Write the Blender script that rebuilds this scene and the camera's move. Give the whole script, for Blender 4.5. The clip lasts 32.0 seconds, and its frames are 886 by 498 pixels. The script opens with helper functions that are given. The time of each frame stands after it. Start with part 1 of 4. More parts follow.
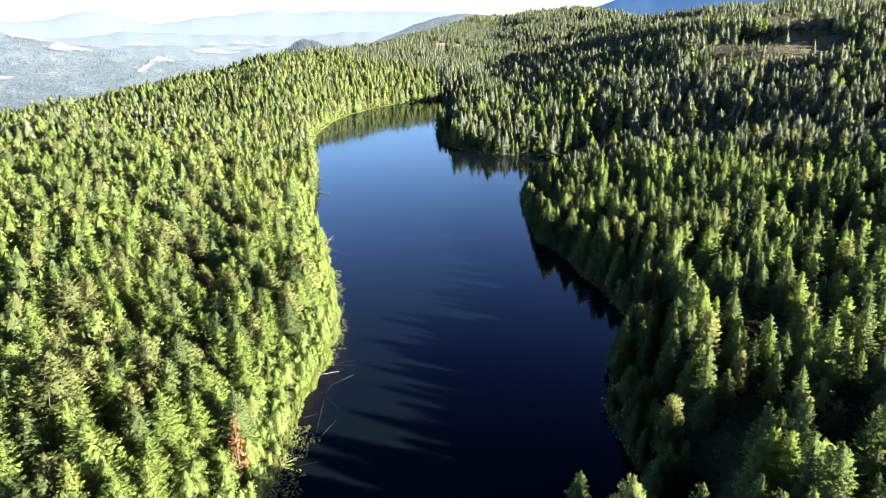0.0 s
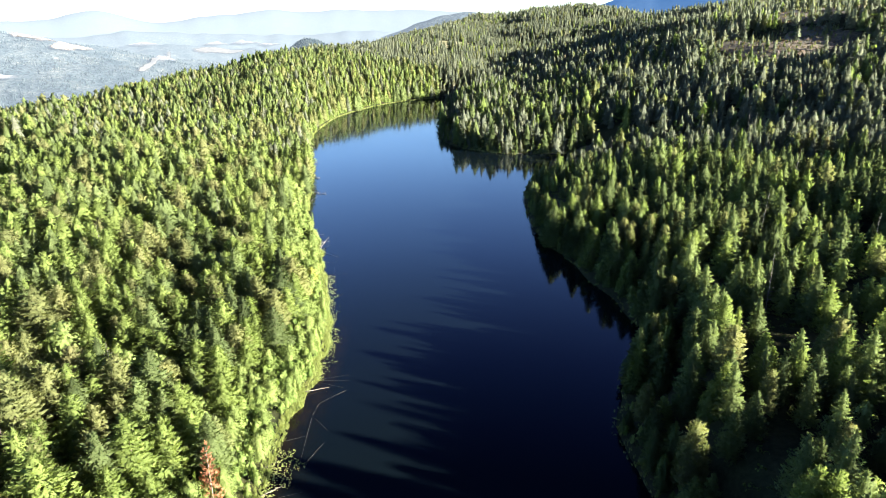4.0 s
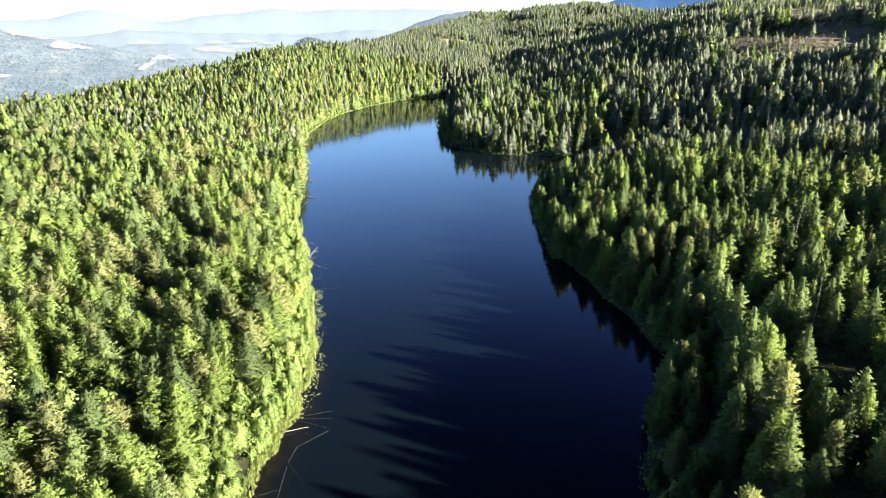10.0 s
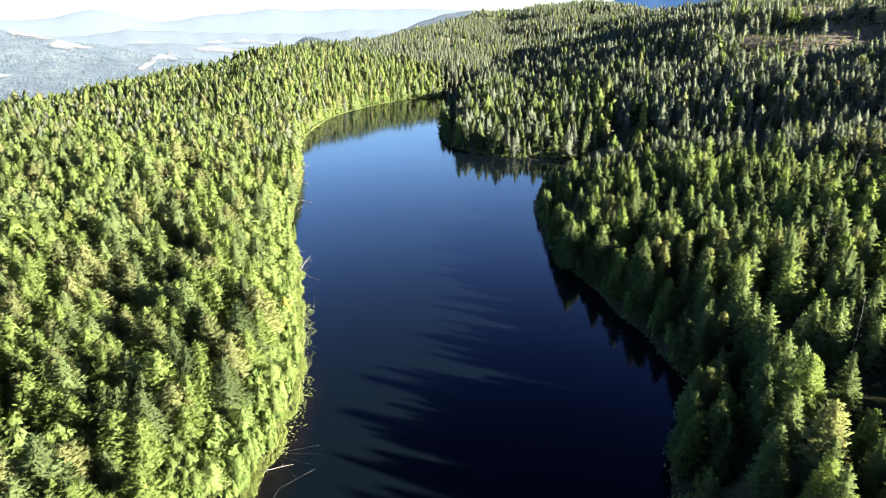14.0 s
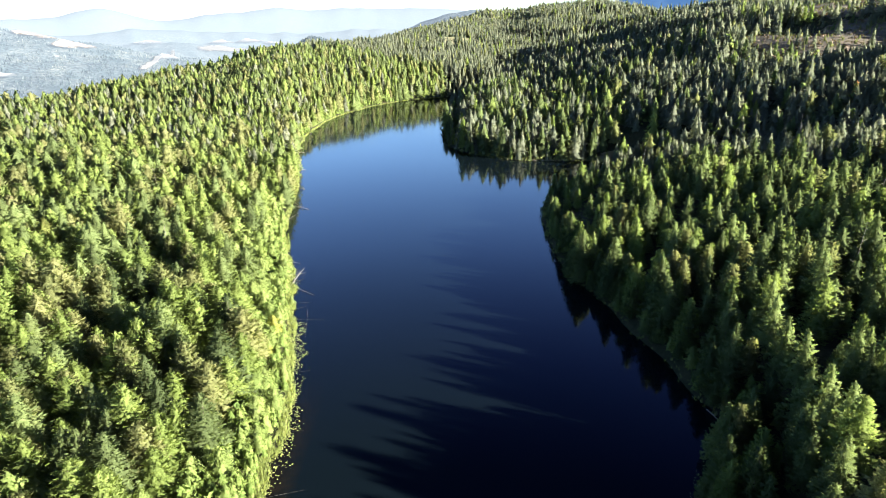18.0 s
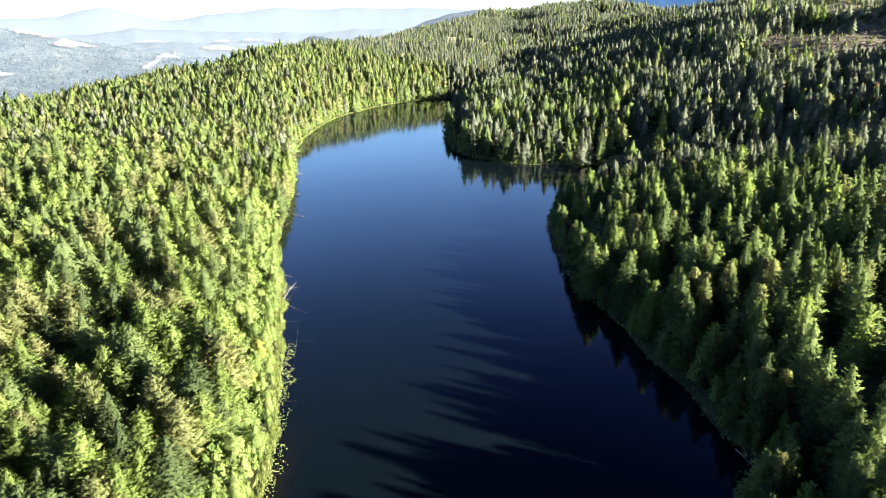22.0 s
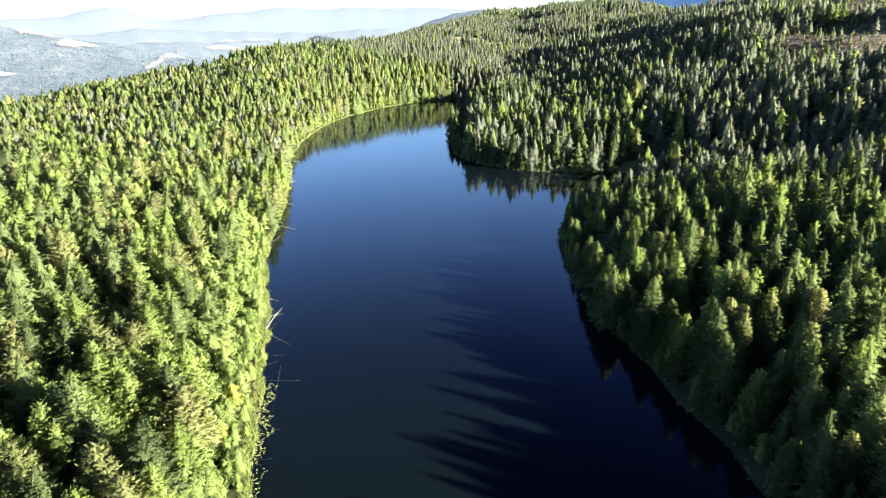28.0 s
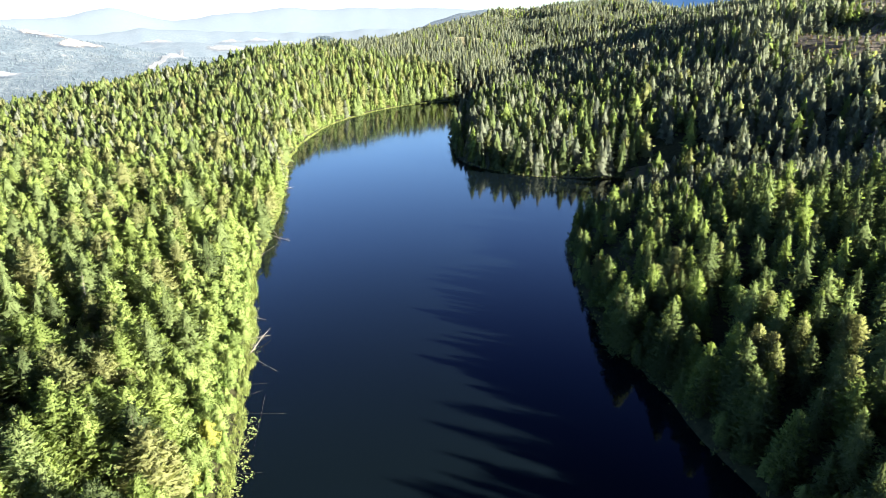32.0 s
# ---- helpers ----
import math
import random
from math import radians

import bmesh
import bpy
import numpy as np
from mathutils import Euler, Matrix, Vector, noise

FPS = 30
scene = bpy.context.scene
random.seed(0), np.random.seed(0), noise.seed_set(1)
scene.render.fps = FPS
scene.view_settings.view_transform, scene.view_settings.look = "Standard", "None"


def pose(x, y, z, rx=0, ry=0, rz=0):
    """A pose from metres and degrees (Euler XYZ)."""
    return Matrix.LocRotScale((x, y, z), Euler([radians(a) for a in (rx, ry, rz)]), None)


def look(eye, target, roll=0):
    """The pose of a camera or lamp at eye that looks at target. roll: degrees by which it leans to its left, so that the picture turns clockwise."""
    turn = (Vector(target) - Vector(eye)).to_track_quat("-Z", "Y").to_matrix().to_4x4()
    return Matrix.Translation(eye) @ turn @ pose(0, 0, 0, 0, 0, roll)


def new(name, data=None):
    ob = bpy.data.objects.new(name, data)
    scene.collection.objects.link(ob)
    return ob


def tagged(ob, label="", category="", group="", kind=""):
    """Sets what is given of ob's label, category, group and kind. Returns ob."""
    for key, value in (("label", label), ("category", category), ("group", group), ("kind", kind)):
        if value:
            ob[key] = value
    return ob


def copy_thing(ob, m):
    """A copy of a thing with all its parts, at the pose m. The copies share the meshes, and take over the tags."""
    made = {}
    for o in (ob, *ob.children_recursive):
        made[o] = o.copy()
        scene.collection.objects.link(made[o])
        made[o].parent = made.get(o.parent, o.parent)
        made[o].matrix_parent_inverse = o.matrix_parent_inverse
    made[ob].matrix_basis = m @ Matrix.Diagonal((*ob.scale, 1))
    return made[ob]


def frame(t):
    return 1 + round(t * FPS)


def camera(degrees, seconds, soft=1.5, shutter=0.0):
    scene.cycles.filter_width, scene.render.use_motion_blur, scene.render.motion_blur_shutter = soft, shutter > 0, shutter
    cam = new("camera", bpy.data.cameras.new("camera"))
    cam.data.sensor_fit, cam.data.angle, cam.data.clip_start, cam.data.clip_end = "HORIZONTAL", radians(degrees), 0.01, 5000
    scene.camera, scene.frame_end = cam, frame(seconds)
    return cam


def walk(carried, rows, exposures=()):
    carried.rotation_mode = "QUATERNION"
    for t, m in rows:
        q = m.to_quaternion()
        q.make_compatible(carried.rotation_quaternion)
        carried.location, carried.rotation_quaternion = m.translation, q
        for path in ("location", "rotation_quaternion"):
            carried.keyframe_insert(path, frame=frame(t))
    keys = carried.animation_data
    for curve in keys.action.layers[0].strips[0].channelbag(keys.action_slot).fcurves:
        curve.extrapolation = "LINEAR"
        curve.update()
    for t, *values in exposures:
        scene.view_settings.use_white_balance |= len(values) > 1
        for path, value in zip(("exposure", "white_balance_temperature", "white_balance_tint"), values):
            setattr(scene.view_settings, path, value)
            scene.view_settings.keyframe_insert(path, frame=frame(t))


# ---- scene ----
cam = camera(71.0, 32.0, soft=0.8)
PATH = [
    (0, (-2.652, -12.269, 73.917), (-2.623, -10.391, 73.229), 0.2),
    (3, (-1.668, -4.316, 72.056), (-1.648, -2.439, 71.366), 0.1),
    (6, (-1.315, 4.035, 70.456), (-1.297, 5.912, 69.765), 0.1),
    (9, (-0.789, 12.692, 69.148), (-0.774, 14.568, 68.457), 0.1),
    (12, (-0.43, 21.55, 68.003), (-0.418, 23.426, 67.312), 0.1),
    (14.5, (-0.191, 28.766, 67.37), (-0.183, 30.642, 66.678), 0.1),
    (17, (-0.023, 35.991, 67.006), (-0.021, 37.868, 66.313), 0.2),
    (19, (0.164, 41.68, 66.725), (0.161, 43.556, 66.032), 0.1),
    (22, (0.399, 50.435, 66.327), (0.391, 52.311, 65.634), 0.2),
    (25, (0.64, 58.382, 66.464), (0.626, 60.258, 65.769), 0.1),
    (28, (0.832, 67.43, 65.757), (0.811, 69.305, 65.064), 0.2),
    (30, (1.271, 72.843, 65.804), (1.243, 74.719, 65.111), 0.2),
    (32, (1.406, 78.755, 65.442), (1.374, 80.631, 64.749), 0.2),
]
walk(cam, [(t, look(eye, aim, lean)) for t, eye, aim, lean in PATH])

# ---- sky, sun, exposure ----
SUN_EL, SUN_AZ = radians(16.0), radians(113)          # azimuth clockwise from +y
world = bpy.data.worlds.new("daylight")
world.use_nodes = True
scene.world = world
wn = world.node_tree
sky = wn.nodes.new("ShaderNodeTexSky")
sky.sky_type, sky.sun_disc = "NISHITA", False
sky.sun_elevation, sky.sun_rotation = SUN_EL, SUN_AZ
sky.air_density, sky.dust_density, sky.ozone_density, sky.altitude = 1.0, 1.2, 3.5, 900
tint = wn.nodes.new("ShaderNodeMix")
tint.data_type, tint.blend_type = "RGBA", "MULTIPLY"
tint.inputs[0].default_value, tint.inputs[7].default_value = 1.0, (0.80, 0.90, 1.14, 1)   # the clear, deep blue of a dry morning
wn.links.new(sky.outputs[0], tint.inputs[6])
# milky morning haze, brightest low over the horizon all round
way, height, haze, veiled = wn.nodes.new("ShaderNodeTexCoord"), wn.nodes.new("ShaderNodeSeparateXYZ"), wn.nodes.new("ShaderNodeValToRGB"), wn.nodes.new("ShaderNodeMix")
wn.links.new(way.outputs["Generated"], height.inputs[0])
wn.links.new(height.outputs[2], haze.inputs[0])
HAZE = ((0.0, (1.0, 0.93, 0.80)), (0.20, (1.26, 1.20, 1.08)), (0.34, (1.02, 0.98, 1.02)), (0.50, (0.40, 0.37, 0.52)), (0.64, (0.085, 0.074, 0.13)), (1.0, (0.075, 0.064, 0.115)))
while len(haze.color_ramp.elements) < len(HAZE):
    haze.color_ramp.elements.new(0.5)
for e, (at, c) in zip(haze.color_ramp.elements, HAZE):
    e.position, e.color = at, (*c, 1)
veiled.data_type, veiled.blend_type = "RGBA", "MULTIPLY"
veiled.inputs[0].default_value = 1.0
wn.links.new(tint.outputs[2], veiled.inputs[6])
wn.links.new(haze.outputs[0], veiled.inputs[7])
wn.links.new(veiled.outputs[2], wn.nodes["Background"].inputs[0])
wn.nodes["Background"].inputs[1].default_value = 0.046
sun_data = bpy.data.lights.new("sun", "SUN")
sun_data.energy, sun_data.angle, sun_data.color = 4.5, radians(1.0), (1.0, 0.92, 0.80)
sun = new("sun", sun_data)
sun_to = Vector((math.sin(SUN_AZ) * math.cos(SUN_EL), math.cos(SUN_AZ) * math.cos(SUN_EL), math.sin(SUN_EL)))
sun.matrix_world = look(sun_to * 900, (0, 0, 0))
scene.view_settings.exposure = 3.60

rng = np.random.default_rng(7)


# ---- materials ----
def material(name):
    m = bpy.data.materials.new(name)
    m.use_nodes = True
    return m, m.node_tree.nodes, m.node_tree.links, m.node_tree.nodes["Principled BSDF"]


def ramp(nodes, links, source, stops):
    r = nodes.new("ShaderNodeValToRGB")
    while len(r.color_ramp.elements) < len(stops):
        r.color_ramp.elements.new(0.5)
    for e, (p, c) in zip(r.color_ramp.elements, stops):
        e.position, e.color = p, (*c, 1)
    links.new(source, r.inputs[0])
    return r.outputs[0]


def noise_node(nodes, links, scale, detail=4, rough=0.6, coords="Object", stretch=None):
    tc = nodes.new("ShaderNodeTexCoord")
    n = nodes.new("ShaderNodeTexNoise")
    n.inputs["Scale"].default_value, n.inputs["Detail"].default_value, n.inputs["Roughness"].default_value = scale, detail, rough
    if stretch:
        mp = nodes.new("ShaderNodeMapping")
        mp.inputs["Scale"].default_value = stretch
        links.new(tc.outputs[coords], mp.inputs[0])
        links.new(mp.outputs[0], n.inputs["Vector"])
    else:
        links.new(tc.outputs[coords], n.inputs["Vector"])
    return n.outputs[0]


def mix(nodes, links, kind, fac, a, b):
    x = nodes.new("ShaderNodeMix")
    x.data_type, x.blend_type = "RGBA", kind
    for sock, v in ((x.inputs[0], fac), (x.inputs[6], a), (x.inputs[7], b)):
        if isinstance(v, (int, float)):
            sock.default_value = v
        elif isinstance(v, tuple):
            sock.default_value = (*v, 1)
        else:
            links.new(v, sock)
    return x.outputs[2]


def foliage(name, dark, light, dry, joined, through_light=0.47, gaps=0.0):
    """Needles or leaves: tone from tree to tree, finer mottling inside a crown, some light through the leaves."""
    m, n, l, p = material(name)
    n.remove(p)
    if joined:
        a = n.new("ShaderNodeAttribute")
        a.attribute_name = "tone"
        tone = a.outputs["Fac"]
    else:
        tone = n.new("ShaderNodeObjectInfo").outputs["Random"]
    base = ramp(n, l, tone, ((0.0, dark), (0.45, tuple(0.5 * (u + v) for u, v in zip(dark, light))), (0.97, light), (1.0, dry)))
    spot = noise_node(n, l, 2.0 if joined else 60.0, 5, 0.8)
    shade = ramp(n, l, spot, ((0.32, (0.76, 0.77, 0.76)), (0.68, (1.28, 1.27, 1.25))))
    col = mix(n, l, "MULTIPLY", 1.0, base, shade)
    d, t, x = n.new("ShaderNodeBsdfDiffuse"), n.new("ShaderNodeBsdfTranslucent"), n.new("ShaderNodeMixShader")
    l.new(col, d.inputs[0])
    warm = mix(n, l, "MULTIPLY", 1.0, col, (1.26, 1.29, 0.85))
    l.new(warm, t.inputs[0])
    x.inputs[0].default_value = through_light
    l.new(d.outputs[0], x.inputs[1])
    l.new(t.outputs[0], x.inputs[2])
    rough = n.new("ShaderNodeBump")
    rough.inputs["Strength"].default_value, rough.inputs["Distance"].default_value = 0.5, 0.3 if joined else 0.02
    sprays = noise_node(n, l, 4.5 if joined else 80.0, 2, 0.6)
    l.new(sprays, rough.inputs["Height"])
    l.new(rough.outputs[0], d.inputs["Normal"])
    if gaps == 0:
        l.new(x.outputs[0], n["Material Output"].inputs[0])
        return m
    leaf, air, whole = n.new("ShaderNodeMath"), n.new("ShaderNodeBsdfTransparent"), n.new("ShaderNodeMixShader")
    leaf.operation = "GREATER_THAN"
    leaf.inputs[1].default_value = gaps
    l.new(sprays, leaf.inputs[0])
    l.new(leaf.outputs[0], whole.inputs[0])
    l.new(air.outputs[0], whole.inputs[1])
    l.new(x.outputs[0], whole.inputs[2])
    l.new(whole.outputs[0], n["Material Output"].inputs[0])
    return m


def bark(name, a, b):
    m, n, l, p = material(name)
    c = ramp(n, l, noise_node(n, l, 3.0, 5, 0.7, stretch=(1, 1, 0.25)), ((0.3, a), (0.7, b)))
    l.new(c, p.inputs["Base Color"])
    p.inputs["Roughness"].default_value = 0.9
    return m


LOOKS = {
    "spruce": ((0.050, 0.068, 0.030), (0.116, 0.150, 0.058), (0.12, 0.14, 0.06)),
    "larch": ((0.098, 0.132, 0.039), (0.138, 0.178, 0.054), (0.14, 0.16, 0.05)),
    "pine": ((0.098, 0.112, 0.046), (0.150, 0.158, 0.068), (0.125, 0.118, 0.06)),
    # conifers of the far slopes: haze put into paler, bluer needle colour
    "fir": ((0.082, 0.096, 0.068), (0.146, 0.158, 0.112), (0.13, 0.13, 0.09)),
    "birch": ((0.116, 0.158, 0.050), (0.170, 0.212, 0.074), (0.20, 0.20, 0.065)),
}
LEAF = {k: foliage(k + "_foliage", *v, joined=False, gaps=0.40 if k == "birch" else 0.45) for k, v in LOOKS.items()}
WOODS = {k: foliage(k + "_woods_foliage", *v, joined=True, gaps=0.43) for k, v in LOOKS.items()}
BARK = {
    "spruce": bark("spruce_bark", (0.06, 0.045, 0.035), (0.14, 0.11, 0.09)),
    "fir": bark("fir_bark", (0.06, 0.05, 0.045), (0.15, 0.13, 0.11)),
    "larch": bark("larch_bark", (0.07, 0.05, 0.04), (0.17, 0.13, 0.10)),
    "pine": bark("pine_bark", (0.10, 0.07, 0.05), (0.22, 0.17, 0.13)),
    "birch": bark("birch_bark", (0.14, 0.13, 0.11), (0.34, 0.33, 0.29)),
}
DEADWOOD = bark("bleached_deadwood", (0.065, 0.057, 0.046), (0.15, 0.134, 0.110))
DROWNED = bark("drowned_wood", (0.008, 0.009, 0.008), (0.026, 0.027, 0.023))

# water: dark, slightly green lake with faint ripples
WATER, n, l, p = material("lake_water_surface")
murk = ramp(n, l, noise_node(n, l, 0.012, 3, 0.5), ((0.3, (0.0016, 0.0033, 0.0046)), (0.7, (0.0020, 0.0040, 0.0054))))
bed = n.new("ShaderNodeAttribute")
bed.attribute_name = "shallow"
patchy = ramp(n, l, noise_node(n, l, 0.5, 4, 0.6), ((0.3, (0.0035, 0.0032, 0.0018)), (0.7, (0.011, 0.008, 0.004))))
l.new(mix(n, l, "MIX", bed.outputs["Fac"], murk, patchy), p.inputs["Base Color"])
p.inputs["Roughness"].default_value, p.inputs["IOR"].default_value = 0.080, 1.226
p.inputs["Specular Tint"].default_value = (0.46, 0.54, 1.0, 1)
bump = n.new("ShaderNodeBump")
bump.inputs["Strength"].default_value, bump.inputs["Distance"].default_value = 0.05, 0.05
l.new(noise_node(n, l, 0.9, 3, 0.5, stretch=(1, 0.5, 1)), bump.inputs["Height"])
l.new(bump.outputs[0], p.inputs["Normal"])

# forest floor: litter, moss, dry grass
FLOOR, n, l, p = material("forest_floor")
big = ramp(n, l, noise_node(n, l, 0.05, 5, 0.6), ((0.35, (0.016, 0.022, 0.010)), (0.55, (0.034, 0.036, 0.017)), (0.75, (0.055, 0.052, 0.026))))
fine = ramp(n, l, noise_node(n, l, 0.9, 5, 0.75), ((0.3, (0.55, 0.55, 0.5)), (0.7, (1.4, 1.35, 1.3))))
l.new(mix(n, l, "MULTIPLY", 1.0, big, fine), p.inputs["Base Color"])
p.inputs["Roughness"].default_value, p.inputs["Specular IOR Level"].default_value = 0.95, 0.05

# far country: woods and fields, milky morning haze put into colour and glow
FAR, n, l, p = material("far_country")
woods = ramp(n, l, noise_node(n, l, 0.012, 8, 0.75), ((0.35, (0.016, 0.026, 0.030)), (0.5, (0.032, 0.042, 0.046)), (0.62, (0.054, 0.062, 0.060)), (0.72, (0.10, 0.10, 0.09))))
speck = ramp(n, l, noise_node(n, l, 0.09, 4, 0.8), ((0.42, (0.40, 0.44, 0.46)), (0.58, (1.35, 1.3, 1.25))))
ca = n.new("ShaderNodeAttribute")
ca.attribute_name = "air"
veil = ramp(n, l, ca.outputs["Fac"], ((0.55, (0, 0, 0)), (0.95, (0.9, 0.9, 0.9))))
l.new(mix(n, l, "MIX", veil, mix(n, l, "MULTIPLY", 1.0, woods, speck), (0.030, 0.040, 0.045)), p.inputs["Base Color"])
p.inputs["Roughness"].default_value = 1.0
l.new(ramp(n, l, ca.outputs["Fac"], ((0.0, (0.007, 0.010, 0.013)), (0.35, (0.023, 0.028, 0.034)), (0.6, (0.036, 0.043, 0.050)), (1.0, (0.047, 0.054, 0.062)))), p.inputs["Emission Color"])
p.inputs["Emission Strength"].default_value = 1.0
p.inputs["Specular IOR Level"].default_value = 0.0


# eastern range: its shade and blue haze put into base colour and glow
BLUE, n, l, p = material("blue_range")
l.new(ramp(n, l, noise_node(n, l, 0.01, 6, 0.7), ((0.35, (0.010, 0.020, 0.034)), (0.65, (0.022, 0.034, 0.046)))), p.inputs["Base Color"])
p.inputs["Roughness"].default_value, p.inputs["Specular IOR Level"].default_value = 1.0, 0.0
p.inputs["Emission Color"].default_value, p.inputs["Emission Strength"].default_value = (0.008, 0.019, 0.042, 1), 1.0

# ---- the lake's outline and the lie of the land ----
LEFT_SHORE = ((-60, -38), (40, -33), (72, -30.5), (99, -30), (112, -27.5), (128, -27), (144, -30), (162, -33.5), (184, -38), (202, -43), (220, -49), (241, -54),
              (283, -60), (320, -67), (366, -77), (414, -83.5), (450, -84), (496, -79), (545, -63), (591, -38), (618, -8))
RIGHT_SHORE = ((628, 20), (610, 24), (575, 12), (540, 7), (484, 3), (440, 1), (402, 2), (375, 8), (360, 21), (352, 34), (348, 52), (349, 72), (344, 82), (334, 84),
               (322, 76), (306, 60), (290, 46), (262, 37.5), (235, 34), (205, 35), (188, 38.5), (165, 43.5), (138, 48.5), (128, 48.5), (117, 42), (100, 33), (88, 32),
               (72, 33), (64, 28), (57, 16), (50, 12), (36, 12), (8, 22), (-60, 34))


def smooth_outline(points, steps=4):
    out = []
    n = len(points)
    for i in range(n):
        a, b, c, d = (np.array(points[(i + k) % n], float) for k in (-1, 0, 1, 2))
        for s in range(steps):
            t = s / steps
            out.append(0.5 * (2 * b + (c - a) * t + (2 * a - 5 * b + 4 * c - d) * t * t + (3 * b - a - 3 * c + d) * t ** 3))
    return np.array(out)


SHORE = smooth_outline([(x, y) for y, x in LEFT_SHORE] + [(x, y) for y, x in RIGHT_SHORE])
wig = np.random.default_rng(3).normal(0, 0.45, SHORE.shape)
SHORE = SHORE + wig


def shore_distance(x, y):
    """Metres from the waterline, positive on land."""
    x, y = np.asarray(x, float).ravel(), np.asarray(y, float).ravel()
    best, inside = np.full(x.shape, 1e9), np.zeros(x.shape, bool)
    for (ax, ay), (bx, by) in zip(SHORE, np.roll(SHORE, -1, 0)):
        ex, ey = bx - ax, by - ay
        t = np.clip(((x - ax) * ex + (y - ay) * ey) / (ex * ex + ey * ey + 1e-9), 0, 1)
        best = np.minimum(best, (x - ax - t * ex) ** 2 + (y - ay - t * ey) ** 2)
        cross = (ay > y) != (by > y)
        if cross.any():
            inside ^= cross & (x < ax + ex * (y - ay) / (ey if abs(ey) > 1e-9 else 1e-9))
    d = np.sqrt(best)
    return np.where(inside, -d, d)


def step(a, b, v):
    t = np.clip((v - a) / (b - a), 0, 1)
    return t * t * (3 - 2 * t)


def waves(x, y, size, seed):
    """Cheap smooth noise between about -1 and 1: a few crossed sines."""
    r = np.random.default_rng(seed)
    v = 0
    for k in range(5):
        a, f, ph = r.uniform(0, 6.28), r.uniform(0.6, 1.7) / size, r.uniform(0, 6.28)
        v = v + np.sin((x * math.cos(a) + y * math.sin(a)) * f * 6.28 + ph)
    return v / 3.2


def hump(x, y, cx, cy, sx, sy, h):
    return h * np.exp(-0.5 * (((x - cx) / sx) ** 2 + ((y - cy) / sy) ** 2))


def land(x, y):
    """Height of the ground over the lake's level."""
    x, y = np.asarray(x, float), np.asarray(y, float)
    d = shore_distance(x, y).reshape(x.shape)
    bank = np.where(d < 0, np.maximum(-3.0, 0.35 * d), 0.9 * step(0, 3, d) + 1.6 * step(3, 22, d))
    toe = 10 + 42 * (1 - step(260, 370, y))
    slope = 72 * (1 - np.exp(-(np.maximum(x - toe, 0) / 260) ** 1.3)) * (1 + 0.45 * step(300, 620, y)) * step(0, 40, d) * (1 - 0.75 * step(950, 1350, y))
    north = hump(x, y, 260, 1300, 180, 300, 95)
    # the long ridge that climbs behind the western shore and round the head of the lake
    w = (x + 262) * -0.933 + (y - 380) * 0.359
    crest = np.interp(y - 0.359 * w, (300, 374, 450, 506, 571, 654, 764, 880, 955, 1065, 1136, 1346), (4, 9, 13, 17, 22, 28, 34, 39, 46, 55, 61, 77))
    share = np.maximum(d, 0) / (np.maximum(d, 0) + np.maximum(-w, 0) + 1)
    ridge = crest * share * np.maximum(1 - step(-10, 60, x), step(600, 720, y)) * step(0, 25, d)
    hill = 5 * np.logaddexp(slope / 5, north / 5) - 5 * math.log(2)
    hill = 4 * np.logaddexp(hill / 4, ridge / 4) - 4 * math.log(2)
    hill = hill + 3 * step(10, 45, d) * step(130, 180, y) * (1 - 1.1 * step(75, 190, x)) * step(20, 45, x) * (1 - step(290, 360, y))
    hill = hill + 7 * step(3, 85, d) * (1 - step(-40, -15, x)) * (1 - step(230, 370, y))
    # the eastern bank: a short steep rise, then a level bench
    hill = hill + (8.0 - 4.5 * step(125, 170, y)) * step(1, 15, d) * step(12, 26, x) * (1 - step(290, 350, y))
    hill = hill + 13 * step(2, 48, d) * step(395, 470, y) * (1 - step(660, 800, y)) * (1 - step(20, 70, x)) * step(-190, -120, x)
    hill = hill - hump(x, y, 128, 322, 38, 26, 9)
    hill = hill + hump(x, y, 272, 508, 55, 45, 12) + hump(x, y, 345, 600, 60, 50, 6)
    rough = 1.6 * waves(x, y, 70, 11) * step(8, 60, d) + (6.5 * waves(x, y, 190, 12) + 4.0 * waves(x, y, 105, 13)) * step(60, 200, d) * np.where(x < 60, 0.25, 1.0)
    drop = 0.32 * 12 * np.logaddexp(0, (w - 14) / 12)
    fall_e = 0.25 * np.maximum(x - 520, 0)
    fall_n = 0.22 * np.maximum(y - 1420, 0)
    near = bank + np.maximum(hill, 0) * step(0, np.where(x > 12, 14, 30), d) + rough - drop
    far = -150 + 10 * waves(x, y, 700, 5) + 3 * waves(x, y, 260, 6)
    return np.maximum(near - fall_e - fall_n, far)


